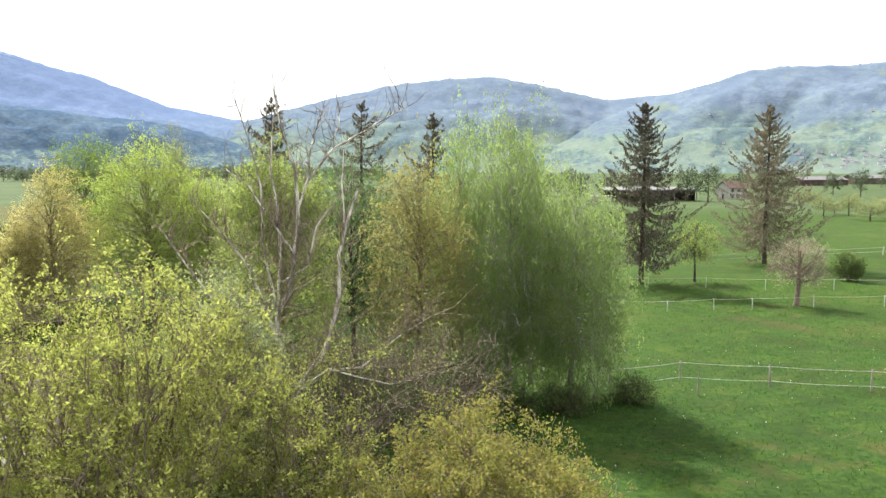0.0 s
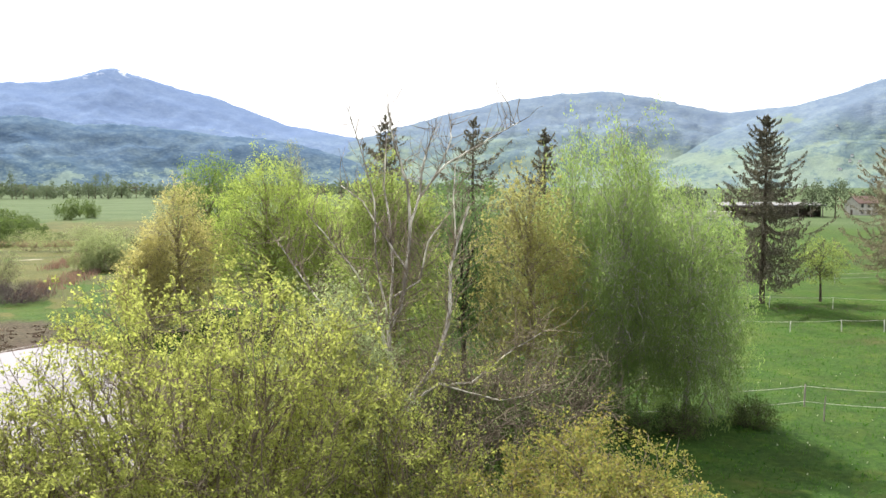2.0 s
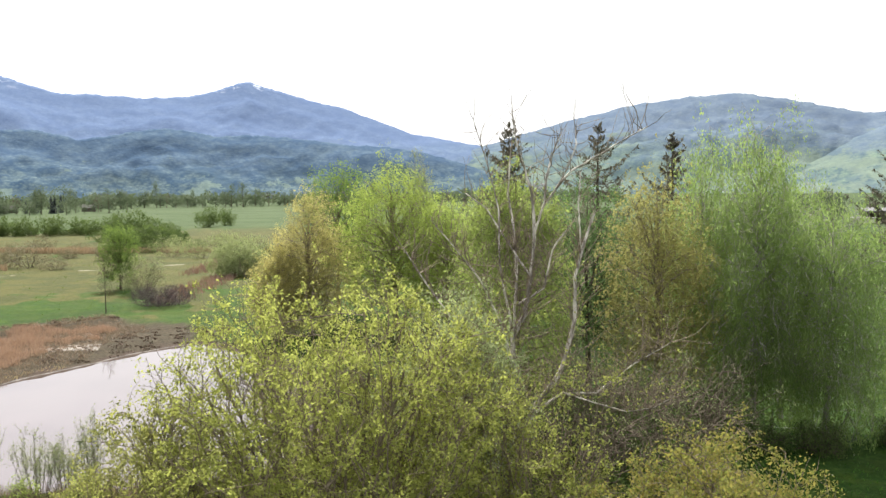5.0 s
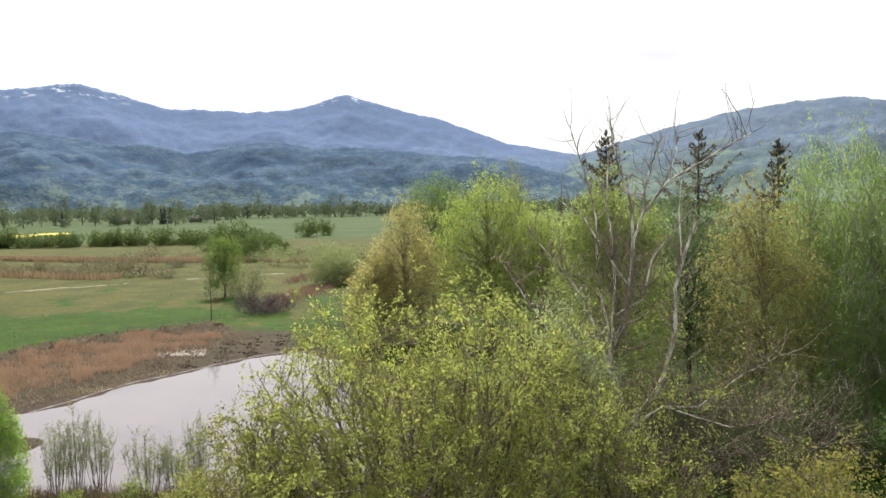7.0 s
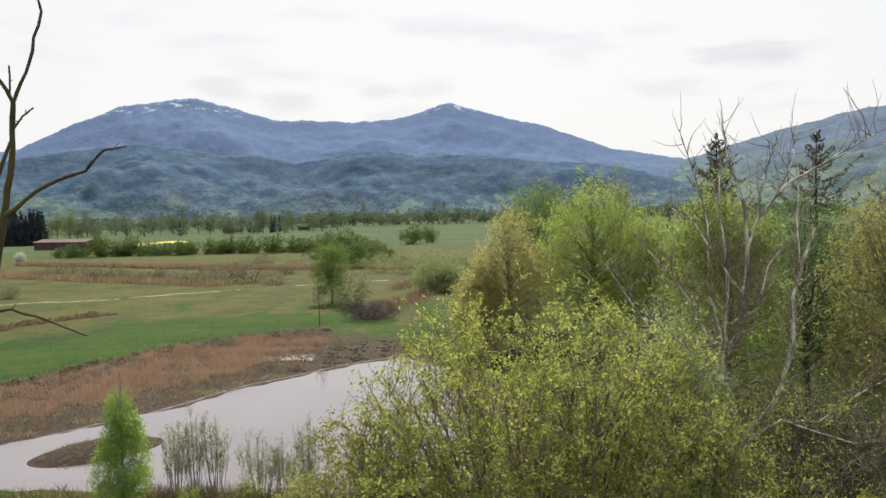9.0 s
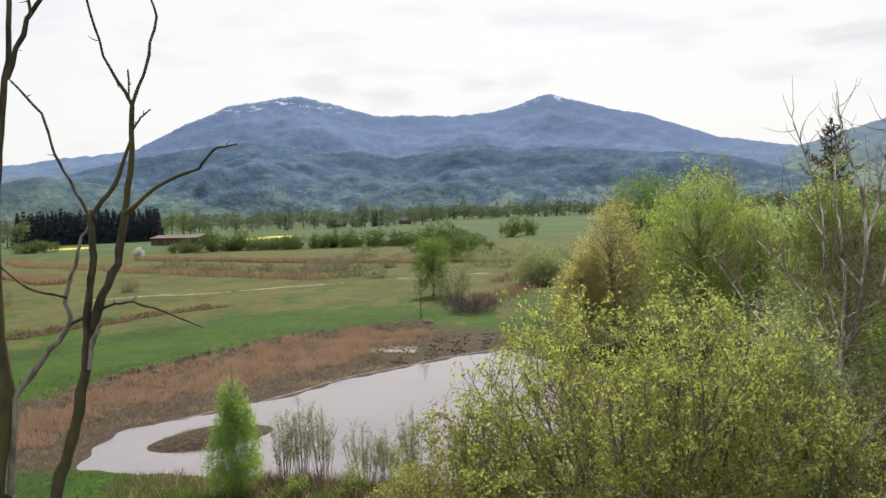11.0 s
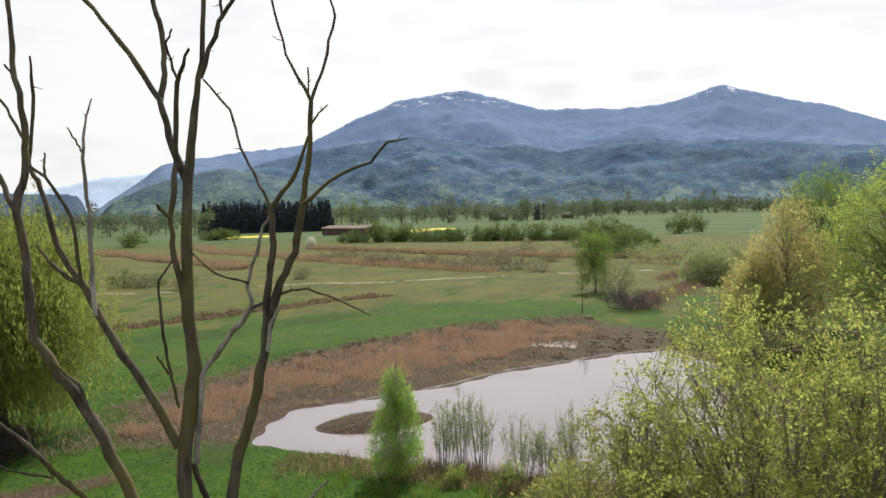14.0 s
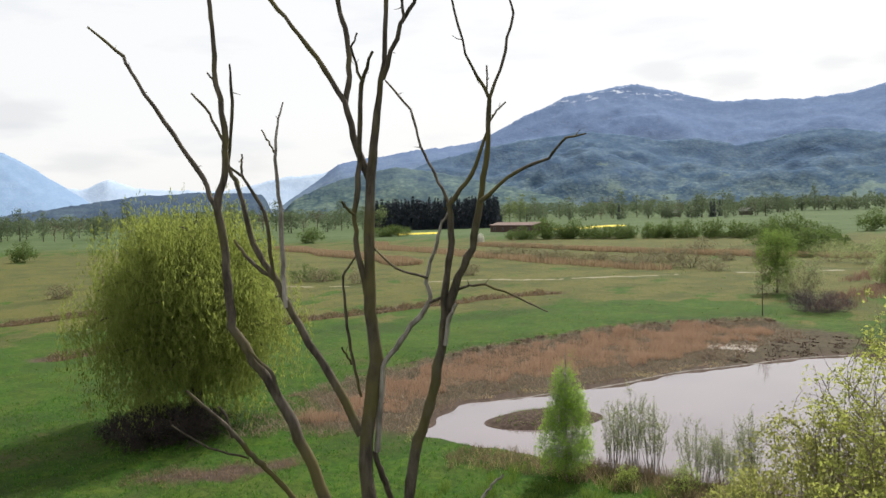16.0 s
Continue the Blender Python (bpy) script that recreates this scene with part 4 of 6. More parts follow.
dead_limb("twig", 0.5, 0.3, (-1.85, 12.66, 0.033), (-1.73, 13.61, 0.029), (-1.73, 14.12, 0.016))
dead_limb("twig", 0.5, 0.8, (-1.87, 13.02, 0.025), (-2.09, 13.48, 0.025), (-2.36, 13.79, 0.017))
dead_limb("twig", 0.5, 0.5, (-1.93, 13.81, 0.021), (-2.00, 13.93, 0.017), (-2.07, 14.03, 0.017))
dead_limb("stem", 0.1, 0.9, (-0.07, 8.82, 0.080), (-0.37, 9.46, 0.073), (-0.90, 10.36, 0.065), (-1.21, 11.02, 0.058), (-1.53, 11.59, 0.050), (-1.75, 12.42, 0.042), (-1.90, 12.76, 0.038))
dead_limb("limb", 0.5, 0.2, (-1.21, 11.02, 0.037), (-1.27, 11.27, 0.033), (-1.32, 12.04, 0.033), (-1.60, 12.52, 0.024), (-1.76, 12.67, 0.020))
dead_limb("twig", 0.3, 0.3, (-1.61, 12.51, 0.020), (-1.62, 12.68, 0.020), (-1.61, 12.86, 0.016))
dead_limb("pale_limb", 0.4, 1.0, (-1.08, 10.65, 0.045), (-1.12, 11.26, 0.041), (-1.14, 12.07, 0.038), (-1.19, 12.82, 0.030), (-1.16, 13.33, 0.021), (-1.07, 13.66, 0.013))
dead_limb("twig", 0.8, 0.9, (-1.20, 12.89, 0.017), (-1.29, 13.06, 0.017), (-1.39, 13.25, 0.013))
dead_limb("twig", 0.5, 0.7, (-1.21, 11.02, 0.037), (-1.61, 11.35, 0.033), (-1.82, 11.64, 0.025))
dead_limb("limb", 0.1, 0.2, (0.10, 10.68, 0.060), (-0.03, 11.48, 0.048), (-0.06, 11.96, 0.044), (0.04, 12.69, 0.044))
dead_limb("twig", 0.1, -0.2, (-0.06, 11.95, 0.024), (-0.15, 12.04, 0.024), (-0.22, 12.14, 0.020))
dead_limb("twig", 0.2, -0.3, (-0.05, 9.35, 0.024), (-0.15, 9.89, 0.028), (-0.23, 10.55, 0.024), (-0.24, 11.11, 0.020), (-0.06, 11.39, 0.012))
dead_limb("twig", 0.0, -0.2, (-0.17, 9.86, 0.020), (-0.23, 10.00, 0.020), (-0.29, 10.14, 0.016))
dead_limb("limb", -0.3, -1.0, (-1.02, 8.10, 0.050), (-1.36, 8.59, 0.046), (-1.55, 8.88, 0.045), (-1.80, 9.28, 0.033), (-2.25, 9.80, 0.022))
dead_limb("twig", -0.7, -0.8, (-1.74, 9.09, 0.026), (-1.84, 9.45, 0.022), (-1.90, 9.53, 0.015))
dead_limb("twig", -0.5, -1.1, (-1.58, 8.75, 0.019), (-2.03, 8.99, 0.019), (-2.43, 9.39, 0.014))
dead_limb("stem", 0.3, 0.1, (0.33, 7.75, 0.057), (0.22, 8.16, 0.052), (0.12, 8.57, 0.048))
dead_limb("stub", -0.8, -1.0, (1.49, 8.05, 0.026), (1.65, 8.32, 0.022), (1.78, 8.48, 0.018))
dead_limb("twig", -0.1, -0.2, (-1.18, 9.46, 0.035), (-1.27, 9.82, 0.031), (-1.56, 10.16, 0.020))

LIMB_MAT, LOW_FROM, LOW_TO, KNOBS, SLIM = M_GREYBARK, 2.9, -0.1, 0.6, 0.53
LIMB_OF = empty("bare_tree", -4.89, 24.48, 0, 11.2, "half-dead tree with pale grey peeling bare limbs", "tree")
bare_lines.clear()
dead_limb("stem", 0.0, 0.0, (0.00, 2.25, 0.298), (0.09, 3.65, 0.248), (0.14, 4.68, 0.215), (0.12, 6.37, 0.182), (0.03, 7.71, 0.140), (0.37, 8.36, 0.116), (0.54, 9.35, 0.099), (0.68, 10.66, 0.099), (0.60, 11.95, 0.074), (0.36, 12.76, 0.058), (0.14, 13.55, 0.041), (0.07, 14.27, 0.025))
dead_limb("limb", 0.0, -0.6, (0.68, 10.79, 0.074), (0.98, 11.63, 0.066), (1.71, 12.52, 0.057), (2.51, 13.00, 0.049), (3.31, 13.48, 0.032), (3.81, 13.75, 0.024))
dead_limb("limb", 0.0, 0.6, (0.98, 11.60, 0.058), (1.05, 12.44, 0.050), (1.30, 13.27, 0.034), (1.53, 13.77, 0.025))
dead_limb("limb", -0.1, 0.8, (1.22, 11.95, 0.049), (1.65, 12.61, 0.042), (1.93, 13.36, 0.034), (1.93, 13.88, 0.026))
dead_limb("limb", 0.1, 0.9, (0.05, 7.69, 0.091), (0.18, 9.49, 0.075), (0.09, 10.80, 0.067), (-0.08, 11.95, 0.051), (0.01, 13.28, 0.034))
dead_limb("limb", 0.0, -1.0, (0.11, 6.53, 0.091), (-0.28, 8.09, 0.074), (-0.87, 9.43, 0.057), (-1.60, 10.41, 0.040), (-2.23, 11.20, 0.032))
dead_limb("limb", 0.0, 0.8, (0.01, 8.04, 0.074), (-0.33, 9.84, 0.058), (-0.35, 11.46, 0.050), (-0.68, 12.77, 0.034), (-1.10, 14.16, 0.026))
dead_limb("stem", -0.2, 0.7, (0.34, 4.89, 0.164), (0.65, 5.68, 0.148), (1.41, 6.63, 0.124), (1.85, 8.11, 0.109), (1.88, 9.44, 0.092), (2.15, 10.44, 0.084), (2.48, 11.31, 0.059))
dead_limb("twig", 0.5, 0.6, (2.05, 10.36, 0.051), (2.00, 11.62, 0.042), (2.06, 12.54, 0.025))
dead_limb("limb", -0.2, -1.5, (0.72, 5.55, 0.080), (1.45, 6.18, 0.055), (2.40, 6.29, 0.045), (3.34, 7.14, 0.034), (4.34, 7.85, 0.022))
dead_limb("twig", -0.6, -1.6, (1.52, 6.19, 0.045), (3.20, 5.77, 0.034), (3.97, 5.99, 0.024), (4.65, 6.52, 0.023))
dead_limb("limb", 0.2, 1.2, (0.12, 5.30, 0.100), (-0.56, 6.64, 0.076), (-1.44, 7.64, 0.059), (-2.55, 9.14, 0.043), (-3.56, 10.64, 0.026))
dead_limb("limb", 0.1, -0.8, (0.21, 8.68, 0.066), (0.94, 9.19, 0.049), (1.18, 10.35, 0.040), (1.65, 11.01, 0.024))
dead_limb("limb", 0.0, 1.0, (0.55, 9.51, 0.058), (-0.08, 10.48, 0.050), (-0.71, 11.46, 0.042), (-1.36, 11.95, 0.026))
twig_wood, bud = Wood(), []
for c in bare_lines:
    for k in range(3, len(c)):
        for _ in range(8 if c[k, 2] < 10.5 else 2):
            a = bough(rng, c[k, :3], rng.normal(size=3) * 0.7 + np.array([0, 0, 0.9]), rng.uniform(0.4, 2.4) * (1 if c[k, 2] < 10 else 0.7), 0.4, 0.2, 5)
            twig_wood.tube(a, np.linspace(0.012, 0.004, 6), 3)
            if c[k, 2] < 8.5 and rng.random() < 0.5:
                bud.append(a[rng.integers(1, 5, 4)] + rng.normal(size=(4, 3)) * 0.12)
tagged(twig_wood.make("twig_mass", M_MAPLEBARK, LIMB_OF), kind="stuff")
tagged(leaf_mesh("sparse_foliage", np.concatenate(bud), 0.075, M_YELLOW, LIMB_OF, rng), kind="stuff")

# the many-stemmed maples before the pond
MAPLE = dict(leaf=0.072, clump=0.15, tufts=3, hollow=0.6, shoot=0.10, limb_parts=True, fine=0.009)
crowned("maple_tree", -7.9, 18.4, 10.2, 4.3, rng, M_YELLOW, M_MAPLEBARK, 0.10, 0.05, 0.55, limbs=36, subs=8, twigs=8, per=46, open_low=0.8, stems=7, lump=0.2,
        label="many-stemmed tree full of fresh yellow-green leaves", **MAPLE)
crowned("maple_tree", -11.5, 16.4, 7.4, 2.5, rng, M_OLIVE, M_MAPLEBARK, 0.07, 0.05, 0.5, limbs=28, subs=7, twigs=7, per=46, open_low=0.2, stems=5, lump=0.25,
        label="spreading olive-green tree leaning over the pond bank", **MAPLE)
crowned("maple_tree", -3.7, 20.6, 7.4, 2.7, rng, M_YELLOW, M_MAPLEBARK, 0.07, 0.05, 0.5, limbs=24, subs=7, twigs=6, per=28, stems=4, lump=0.25,
        label="lower thin yellow-green tree at the foot of the bare one", **MAPLE)
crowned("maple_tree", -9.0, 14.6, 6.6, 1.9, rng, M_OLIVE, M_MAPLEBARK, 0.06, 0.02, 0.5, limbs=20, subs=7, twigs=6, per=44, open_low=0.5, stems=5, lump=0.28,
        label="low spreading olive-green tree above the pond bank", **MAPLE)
crowned("maple_tree", 0.6, 17.8, 6.7, 3.4, rng, M_AMBER, M_MAPLEBARK, 0.12, 0.2, 0.45, (0.2, 0.6), limbs=26, subs=8, twigs=7, per=46, lump=0.36,
        label="young tree with amber and green spring leaves", **dict(MAPLE, clump=0.13))
for x, y, h, r in ((-5.2, 18.6, 5.2, 1.9), (-6.9, 16.6, 4.6, 1.7), (-3.0, 17.4, 4.2, 1.6)):
    crowned("elder_bush", x, y, h, r, rng, M_MIDGREEN, M_BARK, 0.05, 0.02, 0.5, limbs=16, subs=6, twigs=5, leaf=0.085, per=18, clump=0.12, stems=5, lump=0.3, label="dark green bush under the yellow tree", category="shrub", group="bushes under the maples")
# dark undergrowth, filled in to stand for deep shade inside the thicket
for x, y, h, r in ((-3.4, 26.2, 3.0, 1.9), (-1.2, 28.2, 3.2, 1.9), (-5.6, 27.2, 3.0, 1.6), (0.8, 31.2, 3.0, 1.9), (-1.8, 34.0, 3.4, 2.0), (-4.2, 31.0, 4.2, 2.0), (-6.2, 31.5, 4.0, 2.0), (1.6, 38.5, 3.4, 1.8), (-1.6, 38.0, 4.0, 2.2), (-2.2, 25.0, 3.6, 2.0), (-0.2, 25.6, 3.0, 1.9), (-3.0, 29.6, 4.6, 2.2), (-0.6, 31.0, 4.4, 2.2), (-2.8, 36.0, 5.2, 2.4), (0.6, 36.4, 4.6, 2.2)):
    crowned("thicket_shade_bush", x, y, h, r, rng, M_DARKLEAF, M_BARK, 0.03, 0.0, 0.5, limbs=14, subs=6, twigs=5, leaf=0.1, per=13, clump=0.14, stems=5, lump=0.3, twig_wood=False, label="dark undergrowth added for the deep shade in the thicket", category="shrub", group="undergrowth in the thicket")
crowned("whitebeam_tree", -5.8, 22.6, 9.1, 1.9, rng, M_SILVER, M_MAPLEBARK, 0.10, 0.2, 0.55, (0.2, 0.75), limbs=34, subs=6, twigs=5, leaf=0.075, per=22, clump=0.22, tufts=3, hollow=0.6, depth=(0.5, 1.05), shoot=0.12, lump=0.3,
        label="slim tree with silvery pale green young leaves")
crowned("grey_willow", -8.4, 28.0, 8.6, 2.9, rng, M_GREYLEAF, M_BARK, 0.07, 0.08, 0.5, limbs=20, subs=7, twigs=6, leaf=0.09, per=14, clump=0.13, stems=4, label="grey-green willow behind the maples")
# birches and their neighbours
BIRCH = dict(leaf=0.13, fuzz=0.07, clump=0.28, drop=1.2, strands=4, hollow=0.8, hang=1.2, twigs=6, subs=6, fork=(0.2, 0.8), lump=0.26, aspect=0.34, fine=0.005, depth=(0.5, 1.0))
crowned("birch_tree", 3.2, 42.5, 15.1, 2.7, rng, M_BIRCH, M_WHITEBARK, 0.16, -0.08, 0.47, limbs=48, per=25, lean=(0.2, 0), label="tall weeping birch with fine green leaves", **BIRCH)
crowned("birch_tree", 0.9, 45.0, 14.6, 2.4, rng, M_BIRCH, M_WHITEBARK, 0.15, -0.08, 0.47, limbs=42, per=25, label="tall slim weeping birch with fine green leaves", **BIRCH)
crowned("birch_tree", 6.5, 43.4, 11.9, 3.2, rng, M_BIRCH, M_WHITEBARK, 0.15, -0.16, 0.5, limbs=52, per=26, lean=(0.3, 0), label="leaning weeping birch with dense green hanging twigs", **BIRCH)
crowned("birch_tree", 4.9, 46.6, 13.4, 2.8, rng, M_BIRCH, M_WHITEBARK, 0.14, 0.1, 0.45, limbs=34, per=15, label="weeping birch behind its neighbours", **BIRCH)
crowned("alder_tree", -1.2, 41.0, 13.5, 2.9, rng, M_OCHRE, M_MAPLEBARK, 0.15, 0.10, 0.42, (0.16, 0.8), limbs=50, subs=6, twigs=5, leaf=0.09, per=27, clump=0.4, strands=5, drop=0.4, hollow=0.8, depth=(0.5, 1.05), lump=0.28, cone=0.3, twig_wood=False, thin_subs=0.15, label="tree with thin ochre-green spring leaves")
crowned("maple_tree", -6.9, 36.0, 13.9, 2.8, rng, M_GREEN, M_MAPLEBARK, 0.18, 0.10, 0.5, (0.15, 0.75), limbs=46, subs=6, twigs=6, leaf=0.10, per=28, clump=0.36, tufts=4, hollow=0.7, depth=(0.5, 1.05), lump=0.28, cone=0.4, twig_wood=False, thin_subs=0.15, label="bright fresh green tree behind the bare one")
crowned("alder_tree", -4.9, 45.5, 12.8, 3.4, rng, M_DEEP, M_BARK, 0.16, 0.1, 0.45, limbs=34, subs=6, twigs=5, leaf=0.12, per=26, clump=0.36, tufts=3, hollow=0.6, twig_wood=False, label="deep green tree among the group")
crowned("alder_tree", -9.8, 52.0, 9.6, 3.2, rng, M_MIDGREEN, M_BARK, 0.14, 0.1, 0.45, limbs=26, subs=6, twigs=5, leaf=0.13, per=18, clump=0.3, tufts=3, hollow=0.6, twig_wood=False, label="low green tree among the group")
SPRUCE = dict(mat=M_NEEDLE, tuft=0.34)
spruce("spruce_tree", -11.7, 58.8, 16.6, 6.0, rng, bare_to=0.2, whorls=24, arms=7, thick=62, label="dark thin spruce rising above the trees", thin=0.15, **SPRUCE)
spruce("spruce_tree", -6.6, 69.6, 17.2, 8.2, rng, bare_to=0.2, whorls=22, arms=7, thick=62, label="dark thin spruce rising above the trees", thin=0.15, **SPRUCE)
spruce("spruce_tree", -0.9, 75.0, 16.6, 5.6, rng, bare_to=0.2, whorls=24, arms=7, thick=70, label="dark spruce top above the trees", thin=0.1, **SPRUCE)
spruce("spruce_tree", 20.2, 86.4, 18.5, 7.6, rng, bare_to=0.2, whorls=24, arms=9, thick=170, label="tall dark spruce with drooping arms in the paddock", thin=0.14, **dict(SPRUCE, tuft=0.31))
spruce("spruce_tree", 39.8, 105.2, 19.5, 8.8, rng, bare_to=0.17, whorls=24, arms=10, thick=170, label="tall thinning spruce with grey bare arms", thin=0.18, mat=M_NEEDLE_OLD, tuft=0.31)
# the group beyond the pond
PLUME = dict(fork=(0.08, 0.75), subs=6, twigs=5, clump=0.5, tufts=4, hollow=0.8, depth=(0.5, 1.05), shoot=0.12, lump=0.26, upright=0.16, fine=0.008, twig_wood=False, thin_subs=0.12)
crowned("willow_tree", -24.4, 70.6, 14.4, 5.3, rng, M_WILLOW_G, M_MAPLEBARK, 0.25, -0.06, 0.48, limbs=80, leaf=0.12, per=24, label="round fresh green willow in the tree group", **PLUME)
crowned("willow_tree", -30.3, 66.0, 12.0, 4.1, rng, M_TAN, M_MAPLEBARK, 0.2, -0.12, 0.46, limbs=64, leaf=0.11, per=21, cone=0.25, label="tree with orange-brown opening leaves", **dict(PLUME, lump=0.36))
crowned("willow_tree", -33.1, 79.0, 14.9, 3.8, rng, M_MIDGREEN, M_MAPLEBARK, 0.2, 0.05, 0.55, limbs=36, leaf=0.15, per=20, label="deep green tree at the back of the group", **PLUME)
crowned("willow_tree", -32.2, 64.0, 7.4, 2.6, rng, M_TAN, M_MAPLEBARK, 0.16, -0.1, 0.45, limbs=40, leaf=0.12, per=20, label="low tree with brown-green opening leaves", **PLUME)
crowned("willow_tree", -18.7, 67.5, 12.0, 4.0, rng, M_WILLOW_G, M_MAPLEBARK, 0.16, 0.05, 0.45, limbs=50, leaf=0.12, per=24, label="lower green willow at the edge of the group", **PLUME)
crowned("birch_tree", -23.0, 74.0, 16.4, 1.6, rng, M_GREYLEAF, M_WHITEBARK, 0.12, 0.45, 0.4, limbs=14, subs=7, twigs=6, leaf=0.10, per=9, clump=0.2, strands=3, label="thin birch top above the willow", drop=0.6)
crowned("weeping_willow", -49.5, 13.6, 12.2, 5.4, rng, M_WILLOW, M_BARK, 0.42, 0.03, 0.62, (0.14, 0.6), limbs=52, subs=6, twigs=4, leaf=0.23, fuzz=0.07, per=130, clump=0.55, strands=11, drop=2.3, hollow=0.7, hang=1.4, lump=0.4,
        aspect=0.2, depth=(0.55, 1.1), upright=0.18, limb_parts=True, twig_wood=False, fine=0.006, thin_subs=0.12, label="large weeping willow with yellow-green hanging twigs")
# paddock
crowned("fruit_tree", 26.2, 88.5, 6.5, 2.9, rng, M_GREEN, M_BARK, 0.13, 0.28, 0.45, (0.25, 0.6), limbs=14, subs=7, twigs=5, leaf=0.16, per=7, clump=0.2, label="small green fruit tree beside the spruce")
crowned("cherry_tree", 30.5, 72.9, 6.4, 2.8, rng, M_BLOSSOM, M_MAPLEBARK, 0.26, 0.2, 0.45, (0.2, 0.6), limbs=14, subs=8, twigs=7, leaf=0.07, per=6, clump=0.16, fine=0.012, label="gnarled fruit tree in pale fading blossom")
crowned("meadow_bush", 42.8, 89.4, 3.2, 1.6, rng, M_HEDGE, M_BARK, 0.05, 0.02, 0.5, limbs=14, subs=6, twigs=5, leaf=0.14, per=12, clump=0.14, stems=5, label="round dark green bush in the meadow", category="shrub")
# pond edge
crowned("birch_tree", -28.6, 23.8, 6.5, 1.25, rng, M_YOUNG, M_WHITEBARK, 0.065, 0.03, 0.30, (0.08, 0.8), limbs=30, subs=7, twigs=5, leaf=0.06, per=30, clump=0.11, cone=0.95, drop=0.25, hang=0.4, fine=0.004, limb_parts=True,
        label="slim young birch with bright green leaves by the pond")


def osier(x, y, high, wide):
    """A thin shrub of many upright rods that fan out from one stool, with short side twigs and small leaves."""
    tree = empty("willow_shrub", x, y, 0, rng.uniform(0, 360), "thin upright grey-green shrub at the pond edge", "shrub", "shrubs at the pond")
    twigs, spots = Wood(), []
    for k in range(18):
        turn, far = k * 2.4, wide * math.sqrt((k + 0.4) / 18) * rng.uniform(0.8, 1.1)
        tall = high * rng.uniform(0.62, 1.0) * (1 - 0.18 * far / wide)
        u = np.linspace(0, 1, 7)
        line = np.column_stack([math.cos(turn) * far * (0.5 + 0.6 * u), math.sin(turn) * far * (0.5 + 0.6 * u), tall * u - 0.05]) + rng.normal(size=(7, 3)) * 0.02
        w = Wood()
        w.tube(line, np.linspace(0.014, 0.004, 7), 5)
        w.make("stem", M_ROD, tree)
        for _ in range(16):
            q = rng.uniform(1.6, 6)
            at = np.array([np.interp(q, range(7), line[:, c]) for c in range(3)])
            t = bough(rng, at, rng.normal(size=3) * 0.5 + np.array([0, 0, 0.9]), rng.uniform(0.2, 0.6), 0.3, 0.15, 3)
            twigs.tube(t, np.linspace(0.005, 0.002, 4), 3)
            spots.append(t[rng.integers(1, 4, 14)] + rng.normal(size=(14, 3)) * 0.05)
    tagged(twigs.make("twig_mass", M_ROD, tree), kind="stuff")
    tagged(leaf_mesh("foliage", np.concatenate(spots), 0.048, M_GREYLEAF, tree, rng), kind="stuff")


for x, y, h, r in ((-29.1, 27.1, 3.2, 0.7), (-28.3, 27.4, 3.8, 0.6), (-27.4, 27.8, 3.6, 0.7), (-24.9, 27.9, 3.0, 1.0), (-24.0, 28.4, 2.6, 0.7), (-23.2, 29.0, 3.7, 0.6)):
    osier(x, y, h, r)
for x, y, h, r in ((-24.0, 26.0, 1.5, 0.7), (-21.6, 26.6, 1.9, 0.8), (-26.2, 25.0, 1.1, 0.6)):
    crowned("young_shrub", x, y, h, r, rng, M_WILLOW_G, M_BARK, 0.018, 0.05, 0.5, limbs=10, subs=5, twigs=4, leaf=0.06, per=7, clump=0.06, stems=5, fine=0.004,
            label="small fresh green shrub in the sedge", category="shrub", group="shrubs at the pond")
crowned("alder_tree", -68.5, 92.6, 8.8, 2.5, rng, M_MIDGREEN, M_BARK, 0.14, -0.02, 0.5, (0.08, 0.6), limbs=20, subs=7, twigs=5, leaf=0.16, per=17, clump=0.2, lump=0.34, twig_wood=False, label="small green tree in the wet meadow")
crowned("sapling", -56.0, 73.2, 6.4, 1.0, rng, M_GREYLEAF, M_BARK, 0.05, 0.2, 0.5, (0.2, 0.8), limbs=12, subs=5, twigs=4, leaf=0.08, per=2, clump=0.08, label="thin nearly bare sapling on the bank")
crowned("round_shrub", -62.6, 111.5, 5.2, 4.5, rng, M_GREYLEAF, M_MAPLEBARK, 0.07, 0.0, 0.45, limbs=30, subs=7, twigs=6, leaf=0.18, per=16, clump=0.2, stems=9, lump=0.1, twig_wood=False, label="round grey-green willow bush", category="shrub")
crowned("twiggy_bush", -54.0, 79.8, 2.5, 3.9, rng, M_PURPLE, M_PURPLE, 0.03, 0.0, 0.4, limbs=28, subs=6, twigs=6, leaf=0.14, per=4, clump=0.12, stems=9, aspect=0.15, fine=0.008, label="bare purple-brown twiggy bush", category="shrub")
crowned("twiggy_bush", -62.0, 88.0, 4.9, 3.0, rng, M_GREYLEAF, M_TWIG, 0.03, 0.0, 0.5, limbs=24, subs=6, twigs=6, leaf=0.11, per=5, clump=0.14, stems=9, bare=0.3, label="nearly bare grey bush behind the small tree", category="shrub")
crowned("twiggy_bush", -46.8, 11.2, 1.7, 3.6, rng, M_BRAMBLE, M_BRAMBLE, 0.03, 0.0, 0.4, limbs=30, subs=6, twigs=6, leaf=0.16, per=12, clump=0.12, stems=9, aspect=0.25, fine=0.007, label="bramble heap under the willow, coloured near black for its shade", category="shrub")
